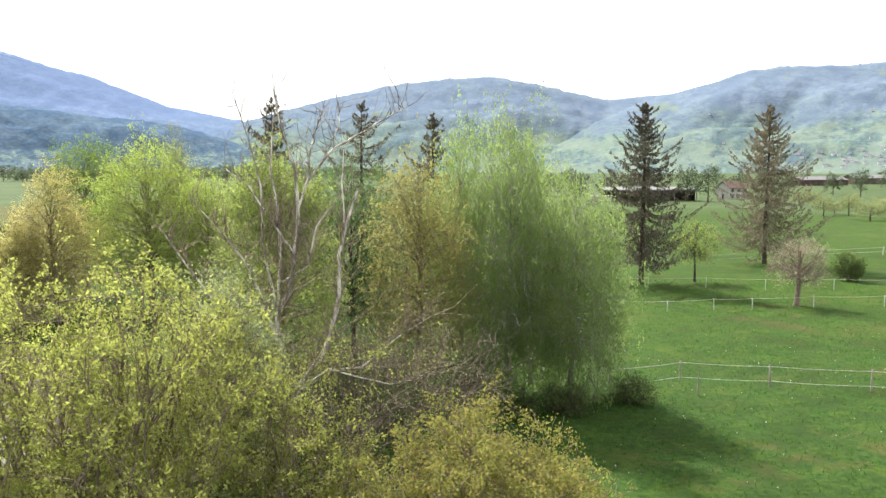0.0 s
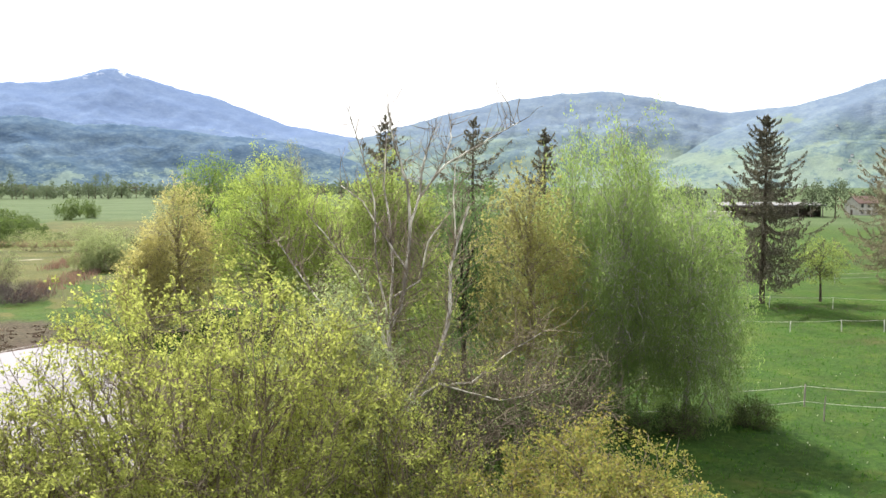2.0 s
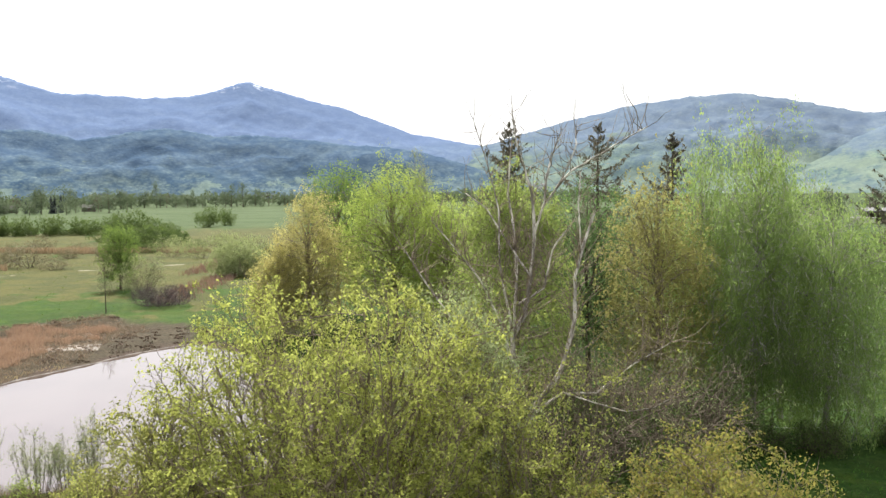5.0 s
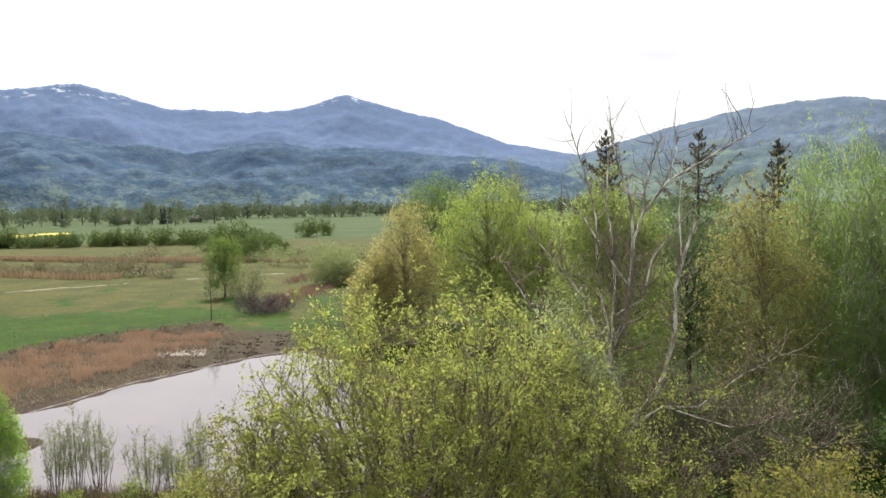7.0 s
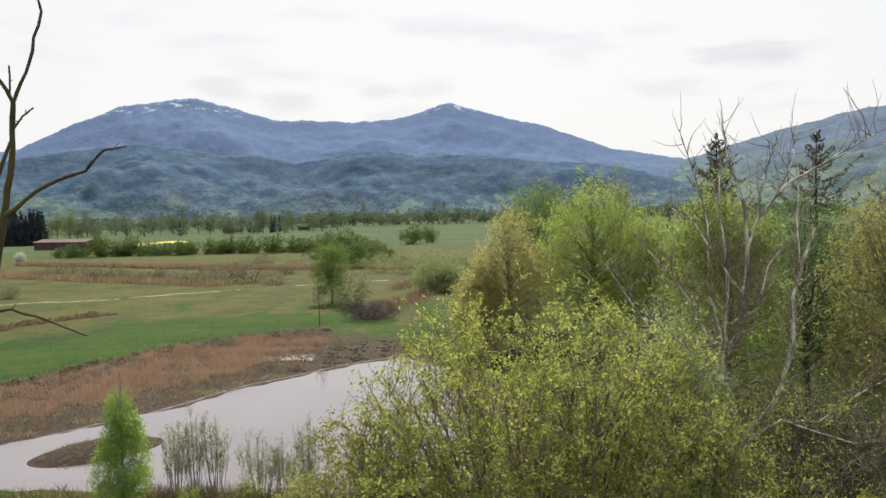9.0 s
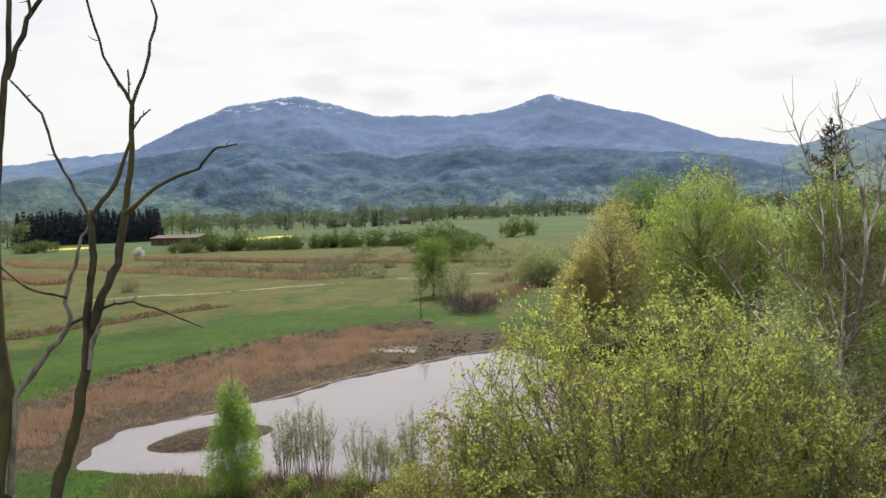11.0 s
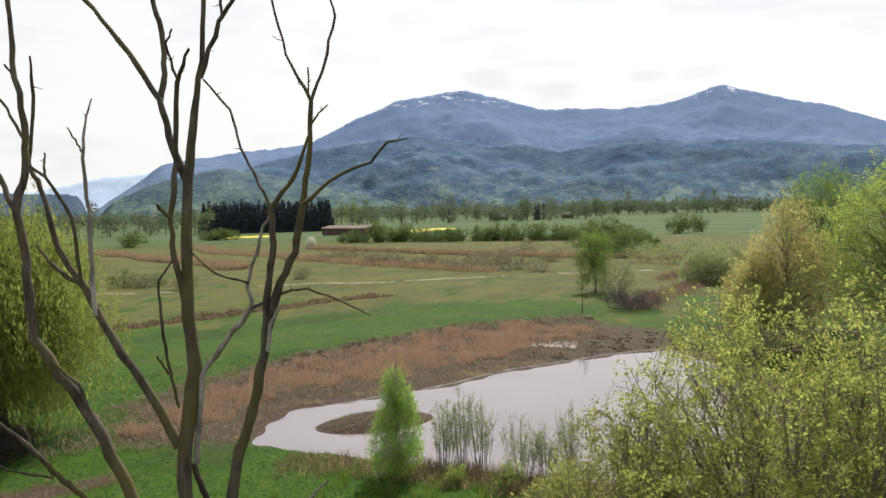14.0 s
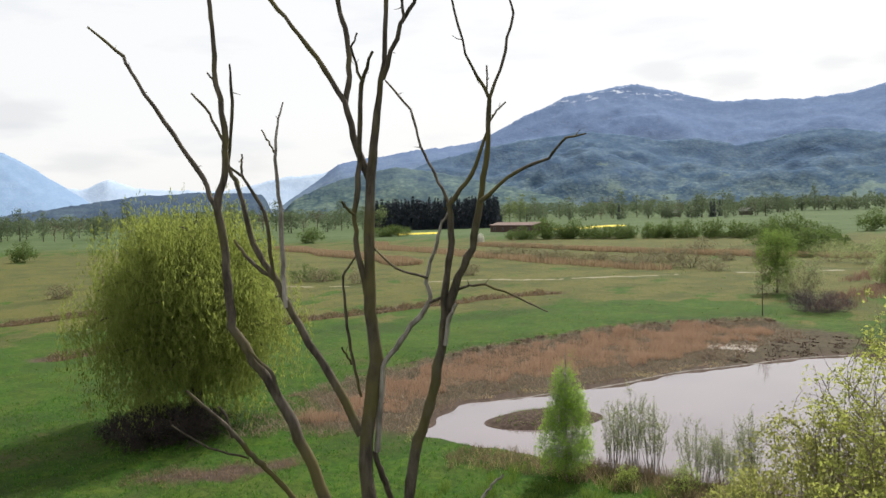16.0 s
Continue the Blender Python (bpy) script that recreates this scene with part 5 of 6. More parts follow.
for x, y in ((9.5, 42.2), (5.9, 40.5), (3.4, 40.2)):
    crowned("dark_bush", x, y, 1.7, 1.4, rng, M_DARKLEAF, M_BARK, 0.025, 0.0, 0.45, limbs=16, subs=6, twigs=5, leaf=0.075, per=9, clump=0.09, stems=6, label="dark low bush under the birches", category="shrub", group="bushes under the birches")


def tangle(x, y, high, wide):
    """A half-bare thicket: arching stems from one stool, long curved side shoots crossing one another, pale buds at their ends."""
    bush = empty("thicket", x, y, at_ground(x, y), rng.uniform(0, 360), "brown thicket of arching nearly bare twigs", "shrub", "thicket under the trees")
    shoots, twigs, spots = Wood(), Wood(), []
    for k in range(15):
        turn, lean = k * 2.4 + rng.uniform(-0.3, 0.3), rng.uniform(0.35, 1.1)
        tall = high * rng.uniform(0.65, 1.05)
        u = np.linspace(0, 1, 9)
        out = wide * lean * u ** 1.4
        rise = tall * np.sin(u * rng.uniform(1.35, 2.1)) + 0.05
        line = np.column_stack([math.cos(turn) * (0.2 + out), math.sin(turn) * (0.2 + out), rise - 0.1]) + rng.normal(size=(9, 3)) * 0.05
        w = Wood()
        w.tube(line, np.linspace(0.034, 0.010, 9), 5)
        w.make("stem", M_TWIG, bush)
        for _ in range(9):
            q = rng.uniform(2.0, 8.0)
            at = np.array([np.interp(q, range(9), line[:, c]) for c in range(3)])
            t = bough(rng, at, rng.normal(size=3) * np.array([1, 1, 0.5]) + np.array([0, 0, 0.45]), rng.uniform(0.8, 2.2), rng.uniform(-0.9, 0.7), 0.16, 6)
            shoots.tube(t, np.linspace(0.016, 0.007, 7), 4)
            for _ in range(3):
                e = bough(rng, t[rng.integers(1, 7)], rng.normal(size=3) + np.array([0, 0, 0.5]), rng.uniform(0.25, 0.8), 0.2, 0.2, 3)
                twigs.tube(e, np.linspace(0.008, 0.005, 4), 3)
                if rng.random() < 0.3:
                    spots.append(e[[3, 3, 3, 2]] + rng.normal(size=(4, 3)) * 0.05)
    tagged(shoots.make("shoot_mass", M_TWIG, bush), kind="stuff")
    tagged(twigs.make("twig_mass", M_TWIG, bush), kind="stuff")
    tagged(leaf_mesh("bud_mass", np.concatenate(spots), 0.07, M_GREYLEAF, bush, rng), kind="stuff")


for x, y, h, r in ((-2.6, 32.0, 5.4, 2.8), (0.4, 34.0, 5.0, 2.6), (-0.4, 29.2, 4.8, 2.4), (-9.8, 24.5, 6.0, 2.2), (-2.9, 27.4, 4.6, 2.2), (-4.6, 30.2, 5.0, 2.2)):
    tangle(x, y, h, r)


# ---- reeds and grass ----
def blades(name, x, y, height, width, mat, label, category, rng, lean=0.25):
    """Upright tapering blades on the ground, one island each."""
    n = len(x)
    z = ground_height(x, y) - 0.03
    a = rng.uniform(0, 2 * math.pi, n)
    h = height * rng.uniform(0.6, 1.15, n)
    s = np.stack([np.cos(a), np.sin(a), 0 * a], 1) * (width * rng.uniform(0.6, 1.4, n))[:, None]
    tilt = rng.normal(size=(n, 2)) * lean * h[:, None]
    root = np.stack([x, y, z], 1)
    mid = root + np.column_stack([tilt * 0.35, h * 0.55])
    tip = root + np.column_stack([tilt, h])
    v = np.stack([root - s * 0.5, root + s * 0.5, mid + s * 0.4, mid - s * 0.4, tip + s * 0.12, tip - s * 0.12], 1).reshape(-1, 3)
    i = np.arange(n)[:, None] * 6
    q = np.concatenate([i + np.array([[0, 1, 2, 3]]), i + np.array([[3, 2, 4, 5]])])
    return tagged(mesh_object(name, v, q, mat), label, category, "", "stuff")


def inside(count, x0, x1, y0, y1, test):
    x, y = rng.uniform(x0, x1, count), rng.uniform(y0, y1, count)
    keep = test(x, y)
    return x[keep], y[keep]


REED_AREA = np.array(REED_EDGE + [(-47.0, 64.0), (-44.0, 52.0), (-44.5, 40.0), (-46.0, 30.0), (-42.0, 22.0)])


def reed_zone(x, y):
    patch = wave(x, y, 7.0, 1.3) + 0.5 * wave(x, y, 2.7, 4.0)
    return (polygon_distance(x, y, REED_AREA) + 1.3 * patch < -1.5) & (pond_distance(x, y) > 1.5) & (patch + rng.normal(size=x.shape) * 0.3 < 0.5)


reed_x, reed_y = inside(155000, -60, -40, 14, 70, reed_zone)
reed_high = np.clip(0.42 + 0.28 * wave(reed_x, reed_y, 8.0, 3.0) + 0.16 * wave(reed_x, reed_y, 2.2, 1.0), 0.16, 0.95)
near_bank = [(-33.5, 22.6), (-29.5, 24.6), (-26.0, 26.0), (-22.0, 27.4), (-18.5, 28.0)]
blades("bank_sedge", *inside(16000, -36, -16, 19, 31, lambda x, y: line_distance(x, y, near_bank) < 1.7 + 0.8 * wave(x, y, 2.4)), 0.42, 0.025, M_SEDGE,
       "brown dead sedge along the near pond bank", "sedge", rng, 0.5)
blades("bank_straw", *inside(2200, -34, -16, 20, 30, lambda x, y: line_distance(x, y, near_bank) < 1.7 + 0.6 * wave(x, y, 3.1)), 0.55, 0.016, M_STRAW,
       "thin pale straw stalks on the near pond bank", "grass", rng, 0.5)
blades("reed_bed", reed_x, reed_y, reed_high, 0.026, M_REED, "bed of dry reddish-brown reed along the pond", "reed", rng, 0.22)
blades("reed_litter", *inside(60000, -62, -38, 12, 72, lambda x, y: (polygon_distance(x, y, REED_AREA) < 1.5 + wave(x, y, 4.0)) & (pond_distance(x, y) > 0.4)),
       0.3, 0.03, M_LITTER, "low brown broken reed and sedge on the mud", "reed", rng, 0.9)
blades("pale_sedge", *inside(9000, -46, -38, 20, 50, lambda x, y: (np.abs(pond_distance(x, y) - 1.3 - 0.7 * wave(x, y, 6.0, 2.0)) < 0.6) & (wave(x, y, 9.0, 6.0) > 0.1)),
       0.22, 0.022, M_STRAW, "pale dry sedge at the water's edge", "reed", rng, 0.7)
blades("bank_sedge", *inside(16000, -29.5, -14, 20, 33, lambda x, y: (pond_distance(x, y) > 0.1) & (pond_distance(x, y) < 2.4 + wave(x, y, 3.0))),
       0.6, 0.02, M_SEDGE, "brown sedge on the near pond bank", "reed", rng, 0.35)
blades("willow_sedge", *inside(7000, -43, -34, 4, 18, lambda x, y: line_distance(x, y, [(-39.8, 8.5), (-38.4, 11.5), (-37.8, 14.5)]) < 1.2 + 0.7 * wave(x, y, 3.0)),
       0.25, 0.022, M_SEDGE, "brown flattened sedge in a wet hollow", "reed", rng, 0.9)
for d in DITCHES:
    dx, dy = np.array(d)[:, 0], np.array(d)[:, 1]
    blades("ditch_reed", *inside(30000, dx.min() - 4, dx.max() + 4, dy.min(), dy.max(), lambda x, y: line_distance(x, y, d) < 2.0 + 0.8 * wave(x, y, 5.0)),
           0.42, 0.10, M_SEDGE, "brown reed stubble along a field ditch", "reed", rng, 0.6)
for band, wide in DRY_BANDS[:3]:
    dx, dy = np.array(band)[:, 0], np.array(band)[:, 1]
    blades("reed_strip", *inside(42000, dx.min() - 5, dx.max() + 5, dy.min() - 5, dy.max() + 5, lambda x, y: line_distance(x, y, band) < wide * 0.75 * (0.75 + 0.4 * wave(x, y, 40.0))),
           1.15, 0.16, M_DRYREED, "strip of brown dry reed across the meadow", "reed", rng, 0.2)


for line, wide, high in (([(-55, 83), (-59, 95), (-62, 106)], 2.6, 0.8), ([(-70, 112), (-76, 128), (-80, 140)], 2.0, 0.9)):
    blades("reed_patch", *inside(16000, -86, -48, 78, 144, lambda x, y: line_distance(x, y, line) < wide * (0.8 + 0.5 * wave(x, y, 7.0))),
           high, 0.09, M_REDREED, "patch of red-brown dry reed in the meadow", "reed", rng, 0.3)


def meadow_zone(x, y):
    mud = ground_zones(x, y)[0]
    return (mud < 0.3) & (wave(x, y, 3.1, 2.0) + 0.7 * wave(x, y, 0.9, 4.0) + rng.normal(size=x.shape) * 0.5 > 0.0)


blades("grass", *inside(50000, -2, 44, 28, 90, lambda x, y: meadow_zone(x, y) & (x > 3 - (y - 28) * 0.1) & (np.arctan2(x, y) < radians(31))), 0.16, 0.045, M_GRASS, "short spring grass of the paddock", "grass", rng, 0.5)
blades("grass", *inside(60000, -62, -24, 2, 62, lambda x, y: meadow_zone(x, y) & (np.hypot(x, y) < 90)), 0.16, 0.05, M_GRASS, "short spring grass round the pond", "grass", rng, 0.5)
def tussock_zone(x, y):
    far = np.hypot(x, y)
    return (ground_zones(x, y)[0] < 0.4) & (far > 52) & (far < 210) & (wave(x, y, 11.0, 2.0) + 0.8 * wave(x, y, 4.0, 6.0) + rng.normal(size=x.shape) * 0.4 > 0.25)


blades("tussocks", *inside(34000, -190, -40, 0, 190, tussock_zone), 0.10, 0.14, M_TUSSOCK, "olive tussocks of the wet meadow", "grass", rng, 0.5)
blades("tall_grass", *inside(14000, -31, -20, 14, 27, lambda x, y: (pond_distance(x, y) > 0.8) & (wave(x, y, 2.6, 5.0) > 0.2)), 0.5, 0.018, M_TUSSOCK, "tall thin grass near the pond", "grass", rng, 0.3)


M_CLOD = leaf_material("dark_clods", (0.06, 0.044, 0.034), (0.15, 0.108, 0.084), 0.1)
hx, hy = inside(16000, -56, -34, 50, 72, lambda x, y: (pond_distance(x, y) > 0.6) & (pond_distance(x, y) < 9) & (ground_zones(x, y)[0] > 0.35) & (wave(x, y, 2.6, 3.0) + 0.6 * wave(x, y, 7.0, 2.0) > 0.15))
cx, cy = inside(30000, -64, -42, 30, 72, lambda x, y: (np.abs(line_distance(x, y, REED_EDGE) - 0.6 - 0.7 * wave(x, y, 5.0, 2.0)) < 0.8) & (wave(x, y, 3.0, 4.0) + 0.5 * wave(x, y, 11.0, 1.0) > 0.2))
tagged(leaf_mesh("sod_clods", np.column_stack([hx, hy, ground_height(hx, hy) + 0.03]), 0.15, M_CLOD, None, rng, aspect=0.8), "dark clods on the muddy head of the pond", "soil", "", "stuff")
tagged(leaf_mesh("sod_clods", np.column_stack([cx, cy, ground_height(cx, cy) + 0.06]), 0.2, M_CLOD, None, rng, aspect=0.8), "dark crumbling sods along the eroded bank", "soil", "", "stuff")

M_FLOWER = leaf_material("daisies", (0.42, 0.42, 0.34), (0.6, 0.6, 0.52), 0.3)
blades("daisies", *inside(900, 3, 40, 27, 62, lambda x, y: (wave(x, y, 4.0, 3.0) > 0.1) & (np.arctan2(x, y) < radians(31))), 0.1, 0.05, M_FLOWER, "white daisies scattered in the paddock grass", "flowers", rng, 0.3)

# ---- fences ----
M_POST = plain_material("grey_wooden_post", (0.13, 0.115, 0.10), (0.30, 0.27, 0.24), 12)
M_TAPE = plain_material("white_fence_tape", (0.34, 0.34, 0.32), (0.48, 0.48, 0.45), 3)
M_WHITEPOST = plain_material("white_plastic_post", (0.36, 0.36, 0.34), (0.5, 0.5, 0.47), 3)


def fence(pts, high, tapes, mat, radius, label):
    f = empty("fence", pts[0][0], pts[0][1], 0, 0, label, "fence")
    tops = []
    for x, y in pts:
        w = Wood()
        g = at_ground(x, y)
        lx, ly = x - pts[0][0], y - pts[0][1]
        tip = np.array([lx + rng.normal() * 0.03, ly + rng.normal() * 0.03, g + high * rng.uniform(0.96, 1.05)])
        w.tube([(lx, ly, g - 0.2), (lx, ly, g + 0.4), tip, tip + np.array([0, 0, 0.02])], [radius, radius, radius * 0.9, 0.004], 7)
        w.make("post", mat, f)
        tops.append((np.array([lx, ly, g]), tip))
    for k in tapes:
        v = []
        for (a, ta), (b2, tb) in zip(tops[:-1], tops[1:]):
            pa, pb = a + (ta - a) * k, b2 + (tb - b2) * k
            for u in np.linspace(0, 1, 7)[:-1]:
                v.append(pa + (pb - pa) * u - np.array([0, 0, 0.05 * math.sin(math.pi * u)]))
        a, ta = tops[-1]
        v.append(a + (ta - a) * k)
        w = Wood()
        w.tube(np.array(v) + np.array([0.0, -radius - 0.01, 0]), np.full(len(v), 0.012), 4)
        w.make("tape", M_TAPE, f)
    return f


fence([(4.2, 43.6), (8.9, 44.9), (13.1, 46.4), (17.8, 45.7), (22.7, 44.4), (27.8, 43.0)], 1.2, (0.93, 0.25), M_POST, 0.05, "paddock fence with wooden posts and two white tapes")
fence([(10.5, 68.2), (14.5, 69.0), (18.5, 69.8), (22.6, 70.6), (26.0, 71.1), (31.5, 71.9), (38.0, 72.8), (45, 73.8)], 0.95, (0.95,), M_WHITEPOST, 0.04, "paddock fence with white posts and one white tape")
fence([(14.5, 83.0), (20.2, 83.6), (25.8, 83.2), (31.5, 82.8), (38, 82.4), (46, 82.0)], 1.1, (0.95,), M_WHITEPOST, 0.03, "thin paddock fence by the grazing trees")
fence([(26, 104), (33, 106), (41, 108), (50, 112), (60, 116), (72, 120)], 1.2, (0.95, 0.5), M_WHITEPOST, 0.04, "far paddock fence with two white tapes")
prop = empty("tree_stake", 7.4, 42.6, at_ground(7.4, 42.6), 20, "two crossed wooden stakes beside the fence", "stake")
for n_, (a_, b_) in enumerate((((-0.7, 0, -0.1), (0.15, 0.1, 1.5)), ((0.75, 0.1, -0.1), (-0.1, -0.05, 1.45)))):
    w_ = Wood()
    w_.tube([a_, tuple(0.5 * (p + q) for p, q in zip(a_, b_)), b_], [0.05, 0.045, 0.04], 6)
    w_.make("stake", M_POST, prop)
marker = empty("marker_post", 13.2, 43.4, at_ground(13.2, 43.4), 0, "thin weathered marker post in the grass", "post")
w_ = Wood()
w_.tube([(0, 0, -0.2), (0, 0, 0.6), (0.04, 0, 1.25)], [0.04, 0.04, 0.03], 6)
w_.make("post", M_POST, marker)

# ---- buildings ----
M_ROOF_GREY = plain_material("grey_sheet_roof", (0.10, 0.10, 0.105), (0.17, 0.17, 0.175), 0.8, 0.9)
M_ROOF_BROWN = plain_material("brown_tile_roof", (0.07, 0.042, 0.036), (0.125, 0.078, 0.066), 1.2)
M_ROOF_DARK = plain_material("dark_slate_roof", (0.04, 0.037, 0.036), (0.075, 0.07, 0.068), 1.2)
M_WALL_WHITE = plain_material("white_plaster", (0.32, 0.31, 0.29), (0.44, 0.43, 0.40), 0.7)
M_WALL_WOOD = plain_material("dark_board_wall", (0.05, 0.038, 0.03), (0.11, 0.085, 0.07), 1.5)
M_WALL_RED = plain_material("red_brown_board_wall", (0.05, 0.028, 0.024), (0.09, 0.055, 0.046), 1.5)
M_GLASS = plain_material("dark_window_glass", (0.03, 0.035, 0.04), (0.06, 0.065, 0.07), 1.0, 0.15)


def roof_mesh(bm, lx, ly, z, rise, over=0.5, thick=0.18):
    """A gable roof along x with some thickness."""
    a, c = lx / 2 + over, ly / 2 + over
    ring = [(-c, z - rise * over / (ly / 2)), (0, z + rise), (c, z - rise * over / (ly / 2))]
    low = [[bm.verts.new((x, y, zz)) for y, zz in ring] for x in (-a, a)]
    top = [[bm.verts.new((x, y, zz + thick)) for y, zz in ring] for x in (-a, a)]
    for k in (0, 1):
        bm.faces.new((low[0][k], low[0][k + 1], low[1][k + 1], low[1][k]))
        bm.faces.new((top[0][k], top[1][k], top[1][k + 1], top[0][k + 1]))
        for e in (0, 1):
            bm.faces.new((low[e][k], top[e][k], top[e][k + 1], low[e][k + 1]))
    for k in (0, 2):
        bm.faces.new((low[0][k], low[1][k], top[1][k], top[0][k]))
    bmesh.ops.recalc_face_normals(bm, faces=bm.faces)
    return bm


def house(name, x, y, turn, lx, ly, eaves, rise, wall_mat, roof_mat, label, windows=3, storeys=1, z=0.0, door=True, group="", category="house"):
    h = empty(name, x, y, z, turn, label, category, group)
    bm = bmesh.new()
    box(bm, -lx / 2, -ly / 2, -0.3, lx / 2, ly / 2, eaves)
    va = [bm.verts.new((s * lx / 2, t * ly / 2, eaves)) for s in (-1, 1) for t in (-1, 1)]
    vb = [bm.verts.new((s * lx / 2, 0, eaves + rise)) for s in (-1, 1)]
    bm.faces.new((va[0], va[1], vb[0]))
    bm.faces.new((va[2], vb[1], va[3]))
    part("wall", bm, wall_mat, h)
    part("roof", roof_mesh(bmesh.new(), lx, ly, eaves, rise), roof_mat, h)
    for side in (-1, 1):
        for s in range(storeys):
            for k in range(windows):
                wx, wz = lx * ((k + 0.5) / windows - 0.5), eaves * (s + 0.3) / storeys
                bm = bmesh.new()
                for x0, x1, z0, z1 in ((-0.6, 0.6, -0.1, 0), (-0.6, 0.6, 1.25, 1.35), (-0.6, -0.5, 0, 1.25), (0.5, 0.6, 0, 1.25)):
                    box(bm, wx + x0, side * ly / 2 - 0.09, wz + z0, wx + x1, side * ly / 2 + 0.09, wz + z1)
                frame_part = part("window", bm, M_POST, h)
                part("pane", box(bmesh.new(), wx - 0.5, side * ly / 2 - 0.06, wz, wx + 0.5, side * ly / 2 + 0.06, wz + 1.25), M_GLASS, frame_part)
    if door:
        bm = box(bmesh.new(), -lx / 2 - 0.07, -0.5, 0, -lx / 2 + 0.05, 0.5, 2.1, 0.02)
        part("door", bm, M_WALL_WOOD, h)
    return h


def open_stable(x, y, turn, lx, ly, high):
    h = empty("stable", x, y, 0, turn, "long low open-fronted stable with a pale flat roof", "stable")
    bm = box(bmesh.new(), -lx / 2, ly / 2 - 0.2, -0.2, lx / 2, ly / 2, high - 0.3)
    part("back_wall", bm, M_WALL_WOOD, h)
    for s in (-1, 1):
        part("side_wall", box(bmesh.new(), s * lx / 2 - 0.1, -ly / 2 + 1.5, -0.2, s * lx / 2 + 0.1, ly / 2 - 0.21, high - 0.3), M_WALL_WOOD, h)
    bm = bmesh.new()
    box(bm, -lx / 2 - 1, -ly / 2 - 1, high - 0.3, lx / 2 + 1, ly / 2 + 0.6, high + 0.15, 0.05)
    for v in bm.verts:
        v.co.z += 0.08 * v.co.y
    part("roof", bm, M_ROOF_GREY, h)
    for k in range(9):
        px = -lx / 2 + lx * k / 8
        part("post", box(bmesh.new(), px - 0.12, -ly / 2 - 0.12, -0.2, px + 0.12, -ly / 2 + 0.12, high - 0.75), M_POST, h)
    for k in range(8):
        px = -lx / 2 + lx * (k + 0.5) / 8
        part("partition", box(bmesh.new(), px - 0.06, -ly / 2 + 1.5, 0, px + 0.06, ly / 2 - 0.25, 1.5), M_WALL_WOOD, h)
    return h


def trailer(x, y, turn, label):
    t = empty("trailer", x, y, 0, turn, label, "trailer")
    part("body", box(bmesh.new(), -2, -1, 0.5, 2, 1, 2.4, 0.18), M_WALL_WHITE, t)
    for s in (-1, 1):
        w = Wood()
        w.tube([(0.1, s * 1.0 - 0.12, 0.32), (0.1, s * 1.0, 0.32), (0.1, s * 1.0 + 0.12, 0.32)], [0.3, 0.32, 0.3], 12)
        w.make("wheel", M_GLASS, t)
    part("drawbar", box(bmesh.new(), 1.9, -0.06, 0.45, 3.2, 0.06, 0.57), M_POST, t)
    return t


open_stable(75, 314, 8, 34, 9, 4.6)
trailer(54, 304, 20, "white horse trailer beside the stable")
trailer(58, 302, -15, "white horse trailer beside the stable")
house("farmhouse", 112, 332, 25, 9, 7, 4.6, 2.3, M_WALL_WHITE, M_ROOF_BROWN, "white farmhouse with a brown tiled roof", 3, 2)
house("hall", 262, 600, 18, 40, 14, 4.0, 2.2, M_WALL_RED, M_ROOF_GREY, "long farm hall with red-brown walls and grey roof", 8, 1, category="barn")
house("hall", 322, 650, 12, 34, 16, 4.6, 2.4, M_WALL_WOOD, M_ROOF_GREY, "long dark farm hall with grey roof", 8, 1, category="barn")
house("barn", -315, 241, 4, 30, 10, 3.3, 1.1, M_WALL_RED, M_ROOF_BROWN, "low red-brown field barn beside the hedge", 5, 1)
for x, y, t_, lx in ((-478, 520, 30, 11), (-440, 560, 40, 10)):
    house("farmhouse", x, y, t_, lx, 8, 3.0, 2.4, M_WALL_WOOD, M_ROOF_DARK, "far low farmhouse among trees with a dark roof", 4, 1, group="farm across the plain")

M_PATH = plain_material("gravel_path", (0.085, 0.08, 0.037), (0.165, 0.145, 0.082), 0.8)
M_RAPE = plain_material("rape_blossom", (0.40, 0.33, 0.015), (0.60, 0.50, 0.04), 0.3)


def strip(name, pts, width, z, mat, label, category="field", kind="structure"):
    p = curve_points([(a, b, 0) for a, b in pts], 24)[:, :2]
    d = np.gradient(p, axis=0)
    nrm = np.stack([-d[:, 1], d[:, 0]], 1) / np.linalg.norm(d, axis=1)[:, None]
    wob = 1 + 0.35 * np.sin(np.arange(len(p)) * 1.7) + 0.25 * np.sin(np.arange(len(p)) * 0.6)
    v = []
    for s in (-1, -0.6, 0, 0.6, 1):
        e = p + nrm * (width / 2 * wob * s)[:, None]
        v.append(np.column_stack([e, ground_height(e[:, 0], e[:, 1]) + (z if abs(s) < 1 else -0.05)]))
    k = len(p)
    i = np.concatenate([np.arange(k - 1) + k * r for r in range(4)])
    ob = mesh_object(name, np.concatenate(v), np.stack([i, i + 1, i + k + 1, i + k], 1), mat, None, True)
    return tagged(ob, label, category, "", kind)


for stretch_ in ([(-131, 50), (-126, 54), (-121.5, 60)], [(-119, 72), (-114, 79), (-108, 85), (-101, 97), (-97, 106)], [(-92, 114), (-87, 121), (-82, 128)]):
    strip("path", stretch_, 1.6, 0.03, M_PATH, "faint worn stretch of a field path", "path")
M_SHORE = plain_material("wet_silt", (0.085, 0.075, 0.068), (0.19, 0.172, 0.155), 1.6)
M_SILT = plain_material("dry_silt", (0.13, 0.115, 0.10), (0.36, 0.33, 0.30), 1.6)
